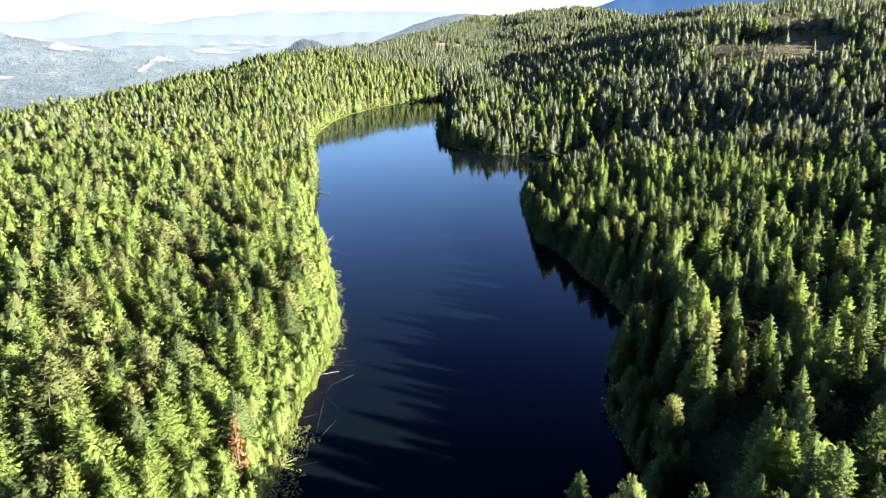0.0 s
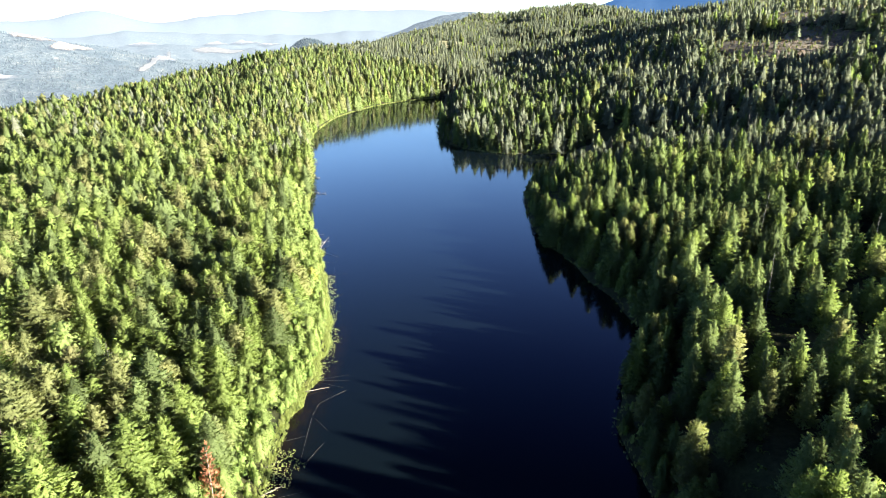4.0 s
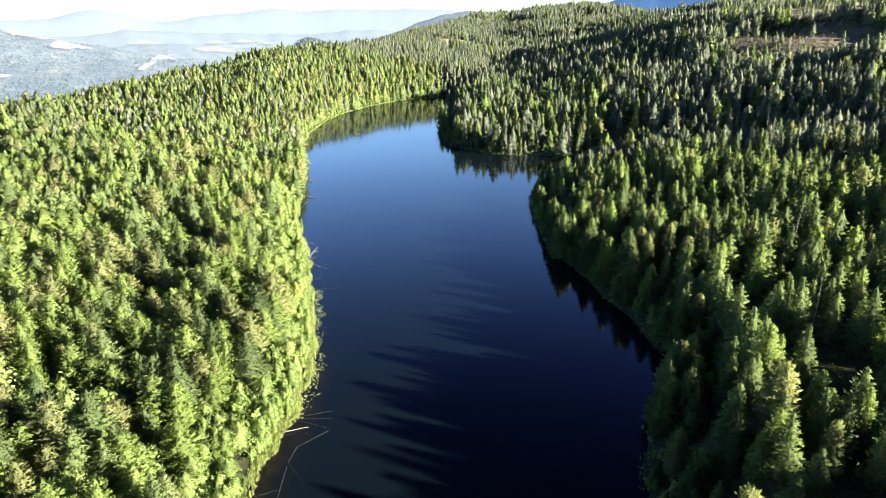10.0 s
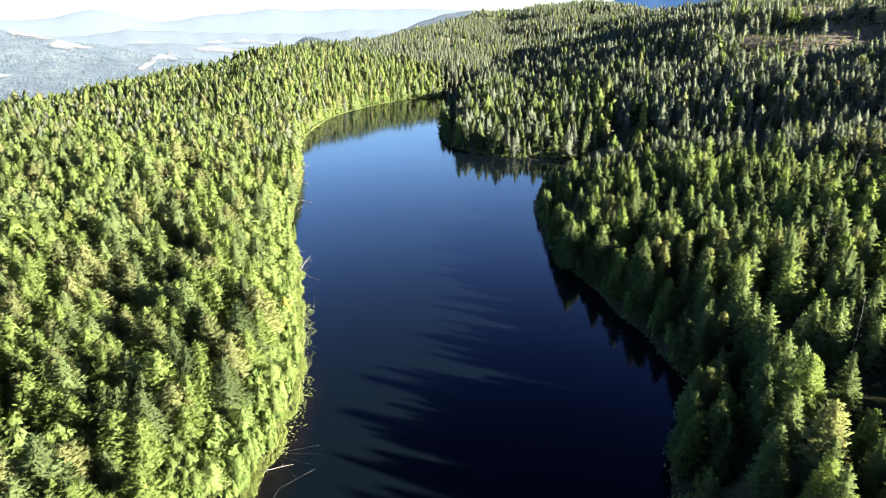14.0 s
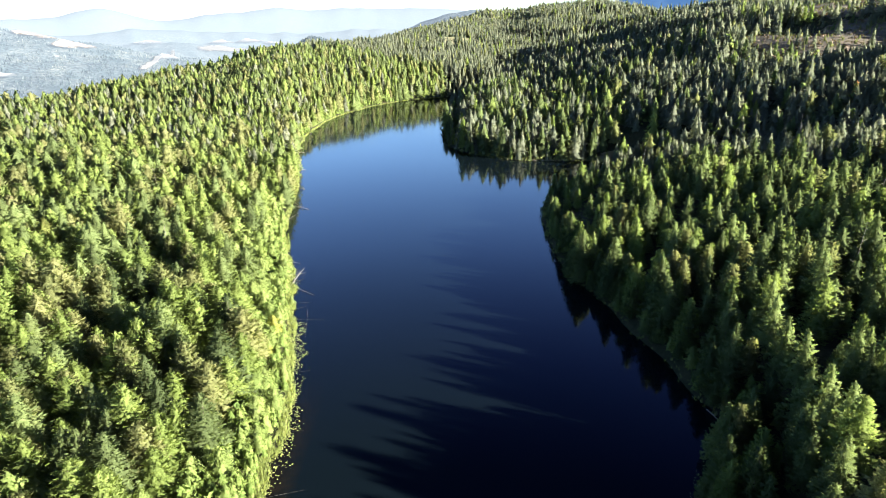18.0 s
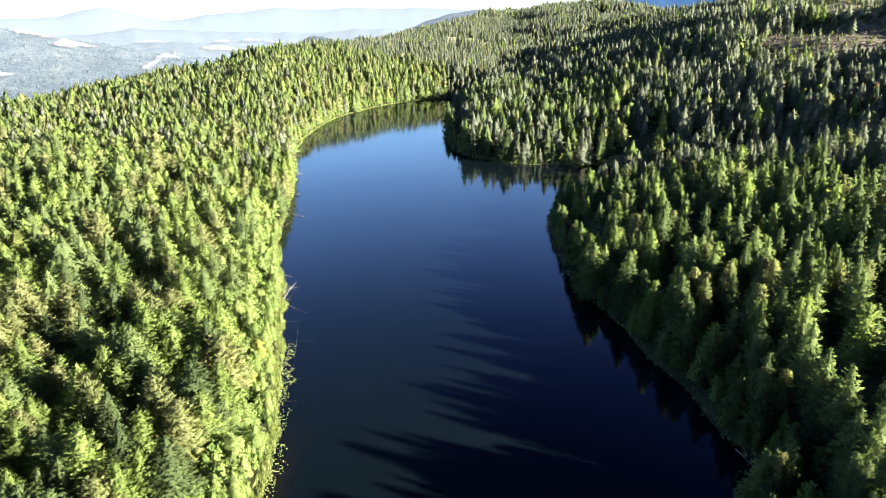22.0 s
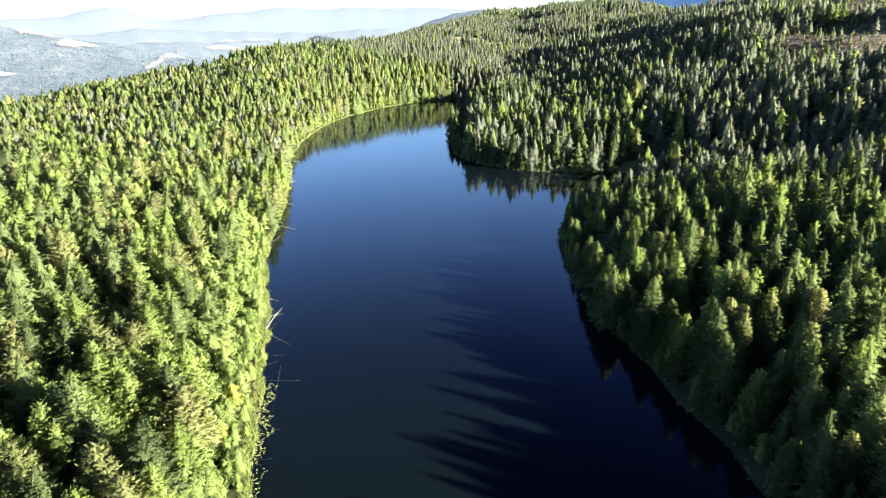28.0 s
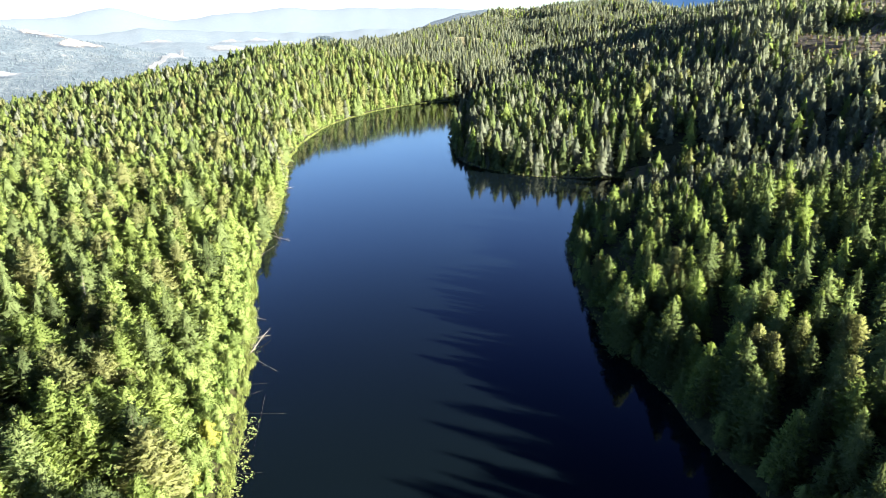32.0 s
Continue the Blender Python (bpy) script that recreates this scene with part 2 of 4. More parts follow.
def far_land(x, y):
    """The valley, the knolls and the ranges on the horizon."""
    z = land(x, y)
    r, az = np.hypot(x, y), np.degrees(np.arctan2(x, y))
    # wooded slope across the valley
    z = np.maximum(z, -150 + hump(x, y, -1930, 2300, 640, 560, 205) + 7 * waves(x, y, 260, 21) + 2.5 * waves(x, y, 60, 24))
    # wooded knoll
    z = np.maximum(z, -150 + hump(x, y, -645, 3060, 66, 160, 108) + hump(x, y, -525, 3060, 70, 160, 98) + 4 * waves(x, y, 60, 22))
    # pale ridge behind the north hill
    z = np.maximum(z, -150 + hump(x, y, 170, 3300, 400, 300, 262) + 5 * waves(x, y, 130, 23))
    # three ranges, one behind the other; the last has four broad tops
    for r0, w, h, amp, size, seed in ((3700, 300, 92, 16, 9, 31), (4250, 260, 146, 20, 12, 32), (4780, 240, 196, 9, 7, 33)):
        crest = h + amp * waves(az, 0 * az, size, seed) + 0.35 * amp * waves(az, 0 * az, size / 4, seed + 50)
        if r0 > 4500:
            for c, wide, rise in ((-32, 3.0, 14), (-27.4, 2.0, 74), (-18.6, 2.4, 44), (-14.0, 1.8, 52), (-9.0, 4.2, 68), (0, 5.0, 82)):
                crest = crest + rise * np.exp(-0.5 * ((az - c) / wide) ** 2)
        crest = crest + np.clip(az - 9, 0, 14) * (26.0 if r0 > 4500 else 4.0)
        z = np.maximum(z, -150 + crest * np.exp(-0.5 * ((r - r0) / w) ** 2))
    return z


def mesh_object(name, verts, faces, mat, tone=None, smooth=False, attr="tone", normals=None):
    """One mesh object from arrays of points and of triangles or quads."""
    me = bpy.data.meshes.new(name)
    nv, (nf, k) = len(verts), faces.shape
    me.vertices.add(nv)
    me.vertices.foreach_set("co", np.asarray(verts, np.float32).ravel())
    me.loops.add(nf * k)
    me.loops.foreach_set("vertex_index", faces.astype(np.int32).ravel())
    me.polygons.add(nf)
    me.polygons.foreach_set("loop_start", np.arange(0, nf * k, k, dtype=np.int32))
    me.polygons.foreach_set("use_smooth", np.full(nf, smooth))
    me.update(calc_edges=True)
    if tone is not None:
        me.attributes.new(attr, "FLOAT", "POINT").data.foreach_set("value", np.asarray(tone, np.float32))
    if normals is not None:
        me.attributes.new("custom_normal", "FLOAT_VECTOR", "POINT").data.foreach_set("vector", np.asarray(normals, np.float32).ravel())
    me.materials.append(mat)
    return new(name, me)


def grid_faces(nx, ny):
    i = np.arange(nx - 1)[:, None] * ny + np.arange(ny - 1)[None, :]
    return np.stack([i, i + ny, i + ny + 1, i + 1], -1).reshape(-1, 4)


def lines(*spans):
    return np.unique(np.concatenate([np.arange(a, b, s, dtype=float) for a, b, s in spans]))


gx = lines((-700, -420, 40), (-420, -118, 9), (-118, 130, 2.5), (130, 560, 9), (560, 900, 40))
gy = lines((-400, -60, 40), (-60, 30, 8), (30, 650, 2.5), (650, 1500, 10), (1500, 1900, 40))
X, Y = np.meshgrid(gx, gy, indexing="ij")
tagged(mesh_object("ground", np.stack([X, Y, land(X, Y)], -1).reshape(-1, 3), grid_faces(len(gx), len(gy)), FLOOR, smooth=True),
       "dark forest floor with litter and dry grass", "ground", kind="structure")

R, A = np.meshgrid(np.concatenate([np.arange(660, 3600, 45), np.arange(3600, 4960, 30)]), np.radians(np.arange(-50, 50.1, 0.3)), indexing="ij")
X, Y = R * np.sin(A), R * np.cos(A)
Z = far_land(X, Y) - 2
# haze strength by distance; less on the knoll, pale ridge and eastern side
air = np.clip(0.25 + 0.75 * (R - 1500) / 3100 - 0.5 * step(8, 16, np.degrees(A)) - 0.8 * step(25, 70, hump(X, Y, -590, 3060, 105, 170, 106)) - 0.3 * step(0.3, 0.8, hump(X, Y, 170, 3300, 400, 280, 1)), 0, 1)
west = np.degrees(A[0]) <= 7.05
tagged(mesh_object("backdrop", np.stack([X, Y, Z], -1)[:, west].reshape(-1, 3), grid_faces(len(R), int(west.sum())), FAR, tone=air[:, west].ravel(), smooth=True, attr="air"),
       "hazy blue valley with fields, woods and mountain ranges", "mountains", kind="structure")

east = np.degrees(A[0]) >= 6.9
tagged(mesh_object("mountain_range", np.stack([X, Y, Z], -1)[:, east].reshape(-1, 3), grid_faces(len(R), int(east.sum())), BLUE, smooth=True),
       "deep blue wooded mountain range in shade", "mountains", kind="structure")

wx, wy = np.arange(-110, 131, 4.0), np.arange(-80, 661, 4.0)
X, Y = np.meshgrid(wx, wy, indexing="ij")
shallow = np.clip(1 + shore_distance(X, Y) / 5, 0, 1) * (X.ravel() < 0) * (1 - step(115, 150, Y.ravel()))
tagged(mesh_object("water", np.stack([X, Y, 0 * X], -1).reshape(-1, 3), grid_faces(len(wx), len(wy)), WATER, tone=shallow, smooth=True, attr="shallow"),
       "still dark blue lake water mirroring the sky", "lake", kind="structure")


# ---- trees: shapes ----
def conifer(seed, sprays, whorls, branches, reach, low, top_power, up, size, slim=0.34, gap=0.07):
    """A crown one metre high with the given reach: whorls of branches, each carrying small needle sprays."""
    r = np.random.default_rng(seed)
    f = r.random(sprays * 4)
    f = f[r.random(len(f)) < 0.12 + 0.88 * (1 - f) ** 0.8][:sprays]
    k = np.floor(f * whorls).astype(int)
    f = np.clip((k + 0.5 + r.normal(0, 0.16, len(f))) / whorls, 0, 0.995)
    rad = reach * (1 - f) ** top_power * (0.55 + 0.45 * np.minimum(1, f * 5 + 0.35)) + 0.010
    many = np.maximum(3, np.round(branches * (0.4 + 0.6 * (1 - k / whorls)))).astype(int)
    b = np.floor(r.random(len(f)) * many).astype(int)
    reachy, start = r.uniform(0.80, 1.10, (whorls, branches + 1)), r.uniform(0, 6.28, whorls)
    reachy = np.where(r.random(reachy.shape) < gap, 0.6, reachy)
    bend = r.normal(0, 0.2, reachy.shape)
    a = start[k] + 6.283 * b / many + bend[k, b]
    length = rad * reachy[k, b]
    g = 0.35 + 0.65 * r.random(len(f)) ** 0.7
    out = np.stack([np.cos(a), np.sin(a), 0 * a], -1)
    side = np.stack([-np.sin(a), np.cos(a), 0 * a], -1)
    lean = r.normal(0, 0.010, 2)
    fan = r.uniform(-0.34, 0.34, len(f)) * (1.15 - 0.7 * g)
    at = out * (length * g)[:, None] + side * (length * fan)[:, None]
    at[:, :2] += lean * f[:, None]
    at[:, 2] += low + (0.97 - low) * f + length * (up * f * g ** 1.6 - 0.40 * (1 - f) * g) + r.normal(0, 0.004, len(f))
    way = out * r.uniform(0.45, 1.0, (len(f), 1)) + side * r.normal(0, 0.5, (len(f), 1))
    way[:, 2] = r.uniform(0.1, 0.7, len(f)) + 0.5 * up * f
    way /= np.linalg.norm(way, axis=1)[:, None]
    face = out * 0.75 + r.normal(0, 0.28, out.shape)
    face[:, 2] += 0.75
    across = np.cross(way, face)
    across /= np.linalg.norm(across, axis=1)[:, None] + 1e-6
    ell = (size * r.uniform(0.6, 1.35, len(f)) * (0.5 + 0.5 * np.minimum(1, rad / (0.7 * reach))))[:, None]
    v = np.stack([at - across * ell * slim, at + across * ell * slim, at + way * ell], 1).reshape(-1, 3)
    tip = np.array([[lean[0] + 0.008 * math.cos(q), lean[1] + 0.008 * math.sin(q), 0.93] for q in (0, 2.1, 4.2)] + [[lean[0], lean[1], 1.0]])
    n = len(v)
    faces = np.concatenate([np.arange(n).reshape(-1, 3), np.array([(n, n + 1, n + 3), (n + 1, n + 2, n + 3), (n + 2, n, n + 3)])])
    return np.concatenate([v, tip]), faces


def skirts(seed, layers, sides, reach, low, top_power):
    """A far conifer: ragged skirts one over another."""
    r = np.random.default_rng(seed)
    v, f = [], []
    for k in range(layers):
        g = k / layers
        z0 = low + (1 - low) * g
        z1 = min(1.0, z0 + (1 - low) * 1.75 / layers)
        rad = reach * (1 - g) ** top_power * 1.05
        i = len(v)
        v.append((0, 0, z1))
        a0 = r.uniform(0, 6.28)
        for s in range(2 * sides):
            a = a0 + 6.283 * s / (2 * sides)
            q = rad * (r.uniform(0.8, 1.12) if s % 2 else r.uniform(0.45, 0.7))
            v.append((q * math.cos(a), q * math.sin(a), z0 + (r.normal(-0.01, 0.015) if s % 2 else 0.03)))
        f += [(i, i + 1 + s, i + 1 + (s + 1) % (2 * sides)) for s in range(2 * sides)]
    return np.array(v, float), np.array(f)


def broadleaf(seed, clumps, leaves, reach, low, size):
    """A leafy crown: clumps of small turned leaves round a loose set of limbs."""
    r = np.random.default_rng(seed)
    v, f = [], []
    for c in range(clumps):
        g = r.uniform(0, 1) ** 0.8
        z = low + (0.93 - low) * g
        rad = reach * math.sin(math.pi * (0.18 + 0.74 * g)) ** 0.8
        a, q = r.uniform(0, 6.28), rad * math.sqrt(r.uniform(0.05, 1)) * 0.8
        mid = np.array([q * math.cos(a), q * math.sin(a), z])
        cs = reach * r.uniform(0.22, 0.42) * (1.15 - 0.5 * g)
        for _ in range(leaves):
            d = r.normal(0, 1, 3)
            d /= np.linalg.norm(d)
            d[2] = abs(d[2]) * 0.9 - 0.15
            p = mid + d * cs * r.uniform(0.75, 1.05)
            u = np.cross(d, r.normal(0, 1, 3))
            u /= np.linalg.norm(u) + 1e-6
            w = np.cross(d, u) + d * r.normal(0, 0.4)
            k, s = len(v), size * r.uniform(0.6, 1.3)
            v += [p - u * s, p + w * s, p + u * s, p - w * s * 0.8]
            f += [(k, k + 1, k + 2), (k, k + 2, k + 3)]
    return np.array(v), np.array(f)


def taper(points, radii, sides=6):
    """A bent, tapering stem along points."""
    v, f = [], []
    for p, rad in zip(points, radii):
        v += [(p[0] + rad * math.cos(6.283 * k / sides), p[1] + rad * math.sin(6.283 * k / sides), p[2]) for k in range(sides)]
    for i in range(len(points) - 1):
        for k in range(sides):
            a, b = i * sides + k, i * sides + (k + 1) % sides
            f += [(a, b, b + sides), (a, b + sides, a + sides)]
    return np.array(v, float), np.array(f)


SHAPE = {"spruce": (0.262, 0.05, 0.80), "fir": (0.250, 0.05, 0.80), "larch": (0.232, 0.08, 0.66), "pine": (0.215, 0.18, 0.52)}
LIFT = {"spruce": 0.25, "fir": 0.3, "larch": 0.60, "pine": 0.70}


def joined_shapes(*shapes):
    vs, fs, base = [], [], 0
    for v, f in shapes:
        vs.append(v)
        fs.append(f + base)
        base += len(v)
    return np.concatenate(vs), np.concatenate(fs)


def crown_near(kind, seed):
    if kind == "birch":
        return joined_shapes(broadleaf(seed, 50, 32, 0.29, 0.08, 0.0135), skirts(seed + 40, 6, 7, 0.15, 0.06, 0.42))
    reach, low, power = SHAPE[kind]
    return joined_shapes(conifer(seed, 3000, 26, 9, reach, low, power, LIFT[kind], 0.040, 0.36), skirts(seed + 40, 9, 8, reach * 0.66, low, power))


def crown_middle(kind, seed):
    if kind == "birch":
        return joined_shapes(broadleaf(seed, 34, 16, 0.29, 0.08, 0.023), skirts(seed + 40, 5, 6, 0.16, 0.06, 0.42))
    reach, low, power = SHAPE[kind]
    return joined_shapes(conifer(seed, 1200, 22, 8, reach, low, power, LIFT[kind], 0.046, 0.36), skirts(seed + 40, 8, 7, reach * 0.68, low, power))


def crown_mid(kind, seed):
    if kind == "birch":
        return joined_shapes(broadleaf(seed, 13, 10, 0.30, 0.12, 0.040), skirts(seed + 40, 4, 5, 0.24, 0.06, 0.42))
    reach, low, power = SHAPE[kind]
    return joined_shapes(conifer(seed, 230, 18, 7, reach, low, power, LIFT[kind], 0.066, 0.38), skirts(seed + 40, 7, 6, reach * 0.82, low, power))


def crown_far(kind, seed):
    if kind == "birch":
        return broadleaf(seed, 7, 6, 0.28, 0.08, 0.085)
    reach, low, power = SHAPE[kind]
    return joined_shapes(conifer(seed, 60, 13, 6, reach * 0.98, low, power, LIFT[kind], 0.09, 0.42), skirts(seed + 40, 5, 5, reach * 0.94, low, power))


def crown_distant(kind, seed):
    if kind == "birch":
        return broadleaf(seed, 5, 4, 0.28, 0.08, 0.11)
    reach, low, power = SHAPE[kind]
    return joined_shapes(conifer(seed, 12, 8, 5, reach * 0.9, low, power, LIFT[kind], 0.13, 0.42), skirts(seed + 40, 4, 3, reach * 0.95, low, power))


def puffed(v, f, seed, group=3, up=0.46, spread=0.28):
    """Normals of a soft crown, pointing outwards and up, and the faces wound to suit them."""
    r = np.random.default_rng(seed)
    flat = np.hypot(v[:, 0], v[:, 1])[:, None] + 1e-4
    nrm = np.concatenate([v[:, :2] / flat * np.minimum(1, flat / 0.02), np.full((len(v), 1), up)], 1)
    nrm = nrm + np.repeat(r.normal(0, spread, (len(v) // group + 1, 3)), group, 0)[: len(v)]
    nrm /= np.linalg.norm(nrm, axis=1)[:, None]
    geo = np.cross(v[f[:, 1]] - v[f[:, 0]], v[f[:, 2]] - v[f[:, 0]])
    turned = (geo * nrm[f].sum(1)).sum(1) < 0
    f = np.where(turned[:, None], f[:, ::-1], f)
    return v, f, nrm


# ---- trees: where they stand ----
def scatter(x0, x1, y0, y1, pitch, seed):
    r = np.random.default_rng(seed)
    a, b = np.meshgrid(np.arange(x0, x1, pitch), np.arange(y0, y1, pitch), indexing="ij")
    b = b + (np.arange(a.shape[0]) % 2)[:, None] * pitch * 0.5
    return (a + r.uniform(-0.46, 0.46, a.shape) * pitch).ravel(), (b + r.uniform(-0.46, 0.46, a.shape) * pitch).ravel()


tx, ty = [], []
for span in ((-300, 0, 20, 330, 4.0, 1), (0, 330, 20, 330, 4.35, 2), (-120, 130, -70, 20, 4.8, 6), (-330, 0, 330, 660, 3.6, 3), (0, 420, 330, 660, 4.7, 4), (-420, 540, 660, 1480, 5.0, 5)):
    a, b = scatter(*span)
    tx.append(a)
    ty.append(b)
# a closed edge of smaller conifers along the shaded eastern bank
g = np.random.default_rng(29)
edge = SHORE[(SHORE[:, 0] > 0) & (SHORE[:, 1] > 40) & (SHORE[:, 1] < 620)]
edge = np.repeat(edge, 9, 0) + g.uniform(-4.5, 4.5, (len(edge) * 9, 2))
tx.append(edge[:, 0])
ty.append(edge[:, 1])
tx, ty = np.concatenate(tx), np.concatenate(ty)
seen = (tx > -0.74 * np.maximum(ty + 15, 100) - 34) & (tx < 0.74 * np.maximum(ty + 15, 100) + 46) & ((tx + 262) * -0.933 + (ty - 380) * 0.359 < 60)
tx, ty = tx[seen], ty[seen]
td = shore_distance(tx, ty)
# openings: the meadow behind the bay, the logged patches on the hills
open_ground = np.zeros(tx.shape)
for cx, cy, sx, sy, amount in ((91, 353, 18, 9, 1.0), (252, 470, 50, 66, 0.80), (335, 568, 66, 70, 0.80), (8, 935, 60, 33, 0.6), (150, 905, 40, 25, 0.6), (20, 1090, 60, 30, 0.4)):
    open_ground = np.maximum(open_ground, amount * (((tx - cx) / sx) ** 2 + ((ty - cy) / sy) ** 2 < 1))
thin = 0.5 + 0.5 * np.where(tx > 0, waves(tx, ty, 26, 78), waves(tx, ty, 45, 77))
keep = (td > np.where(tx > 0, 0.5, 1.0)) & (rng.random(tx.shape) > open_ground) & (rng.random(tx.shape) > 0.05 + np.where(tx > 0, np.where(ty < 130, 0.80, np.where(ty < 330, 0.50, 0.46)), 0.15) * thin)
tx, ty, td = tx[keep], ty[keep], td[keep]
tz = land(tx, ty) - 0.15
nt = len(tx)
dice, patch = rng.random(nt), waves(tx, ty, 60, 41)
left_side = tx < 0
kind_of = np.where(dice < np.where(ty > 620, 0.52, np.where(left_side, 0.33, 0.34)) + 0.10 * patch, "spruce", np.where(dice < 0.74 + 0.08 * patch, "larch", np.where(dice < 0.93, "pine", "birch")))
leafy = np.where(left_side & (ty < 640), np.clip(1.25 - (td - 2) / 11, 0.0, 1), np.where(ty < 66, 0.0, np.clip(0.36 - td / 14, 0, 1)))
leafy = np.where(ty > 260, 0.35 * leafy, leafy)
leafy = np.maximum(leafy, 0.30 * (left_side & (waves(tx, ty, 38, 43) > 0.45) & (ty < 300)))
kind_of = np.where(rng.random(nt) < leafy, "birch", kind_of)
# woods farther off take the needle colour with haze in it
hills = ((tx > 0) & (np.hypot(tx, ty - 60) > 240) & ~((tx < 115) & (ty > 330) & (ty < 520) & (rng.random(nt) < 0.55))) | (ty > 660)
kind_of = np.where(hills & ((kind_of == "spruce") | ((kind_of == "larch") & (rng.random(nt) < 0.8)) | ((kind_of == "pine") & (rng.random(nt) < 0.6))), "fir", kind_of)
kind_of = np.where((kind_of == "larch") & (~left_side) & (ty < 660) & (rng.random(nt) < 0.42), "spruce", kind_of)
kind_of = np.where((kind_of == "pine") & (~left_side) & (ty < 660) & (rng.random(nt) < 0.5), "spruce", kind_of)
kind_of = np.where((kind_of == "spruce") & left_side & (ty < 420) & (rng.random(nt) < 0.3), "larch", kind_of)
kind_of = np.where((kind_of == "larch") & left_side & (ty > 300) & (rng.random(nt) < 0.35), "fir", kind_of)
th = (1 + rng.normal(0, 1, nt) * np.where(left_side, 0.14, 0.20)).clip(0.5, 1.55) * np.where(ty > 660, 10.8, np.where(left_side, np.where(ty > 300, 13.3, 12.8), np.where(ty > 330, 12.2, 11.4))) * (0.94 + 0.10 * waves(tx, ty, 90, 45))
th = np.where(kind_of == "birch", th * rng.uniform(0.5, 0.82, nt), th)
small = (~left_side) & (td < 4.5) & (rng.random(nt) < 0.62)
th = np.where(small, th * rng.uniform(0.3, 0.62, nt), th)
th = np.where(kind_of == "birch", np.minimum(th, 4.5 + 0.55 * td), np.minimum(th, np.where(~left_side, 15, np.where(ty > 260, 13, 8)) + 0.75 * td))
logged = (((tx - 252) / 50) ** 2 + ((ty - 470) / 66) ** 2 < 1) | (((tx - 335) / 66) ** 2 + ((ty - 568) / 70) ** 2 < 1)
th = np.where(logged, th * rng.uniform(0.2, 0.8, nt), th)
th = np.where(kind_of == "spruce", th * 1.06, th) * np.where(left_side | (ty > 660), 1.0, np.where(ty < 330, 0.93, 1.08))
th = np.where((~left_side) & (ty > 215) & (ty < 330) & (tx < 90), th * 0.76, th)
th = np.where((~left_side) & (ty < 130), th * np.where(ty < 66, 1.16, 0.97), th)      # tall trees on the point
tw = rng.uniform(0.86, 1.24, nt)
tw = np.where(kind_of == "birch", tw * 1.25, np.where(left_side, tw * np.where(ty < 300, 1.34, 1.22), tw * 1.12))
tw = np.where(ty > 660, tw * 0.88, np.where(ty > 330, tw * 0.94, tw)) * np.where(left_side | (ty > 330), 1.0, np.where(ty < 130, 0.94, 1.0))
turn = rng.uniform(0, 6.283, nt)
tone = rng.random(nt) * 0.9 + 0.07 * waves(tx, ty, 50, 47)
# eastern and hill woods darker, western lighter: shade and sun put into leaf tone
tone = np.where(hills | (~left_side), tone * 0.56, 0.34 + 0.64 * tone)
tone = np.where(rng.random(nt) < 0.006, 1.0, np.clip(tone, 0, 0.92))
near = np.hypot(tx, np.maximum(np.maximum(92 - ty, ty - 165), 0)) + 300 * (ty < 40)

LABEL = {
    "spruce": "dark green spruce with dense drooping boughs",
    "larch": "bright yellow-green larch with a narrow crown",
    "pine": "slim olive-green pine with a bare brown lower trunk",
    "birch": "leafy bright green birch with a loose rounded crown",
}
single = np.zeros(nt, bool)


def plant(kind, fine, count, variants):
    """The trees of a kind that stand nearest to the flight, each a thing with trunk and crown; the nearest carry the finest crowns."""
    ids = np.where(kind_of == kind)[0]
    ids = ids[np.argsort(near[ids])][:count]
    single[ids] = True
    for maker, mine, seed in ((crown_near, ids[:fine], 100), (crown_middle, ids[fine:], 140)):
        masters = []
        for k in range(variants):
            cv, cf, cn = puffed(*maker(kind, seed + k), k)
            crown = mesh_object("crown", cv, cf, LEAF[kind], smooth=True, normals=cn)
            r = np.random.default_rng(seed + 400 + k)
            hts = (-0.02, 0.12, 0.4, 0.65, 0.88)
            bend = np.cumsum(r.normal(0, 0.006, (5, 2)), 0)
            wide = 0.0055 if kind == "birch" else 0.008
            tv, tf = taper([(b[0], b[1], h) for b, h in zip(bend, hts)], [wide * q for q in (1.25, 1.0, 0.75, 0.4, 0.08)])
            trunk = mesh_object("trunk", tv, tf, BARK[kind], smooth=True)
            root = new(kind + "_tree")
            for o in (crown, trunk):
                o.parent = root
            tagged(root, LABEL[kind], "tree", kind + " trees by the lake")
            masters.append(root)
        used = set()
        for j, i in enumerate(mine):
            m = masters[j % variants]
            place = Matrix.LocRotScale((tx[i], ty[i], tz[i]), Euler((0, 0, turn[i])), None)
            c = copy_thing(m, place) if m in used else m
            c.matrix_basis = place
            c.scale = (th[i] * tw[i], th[i] * tw[i], th[i])
            used.add(m)


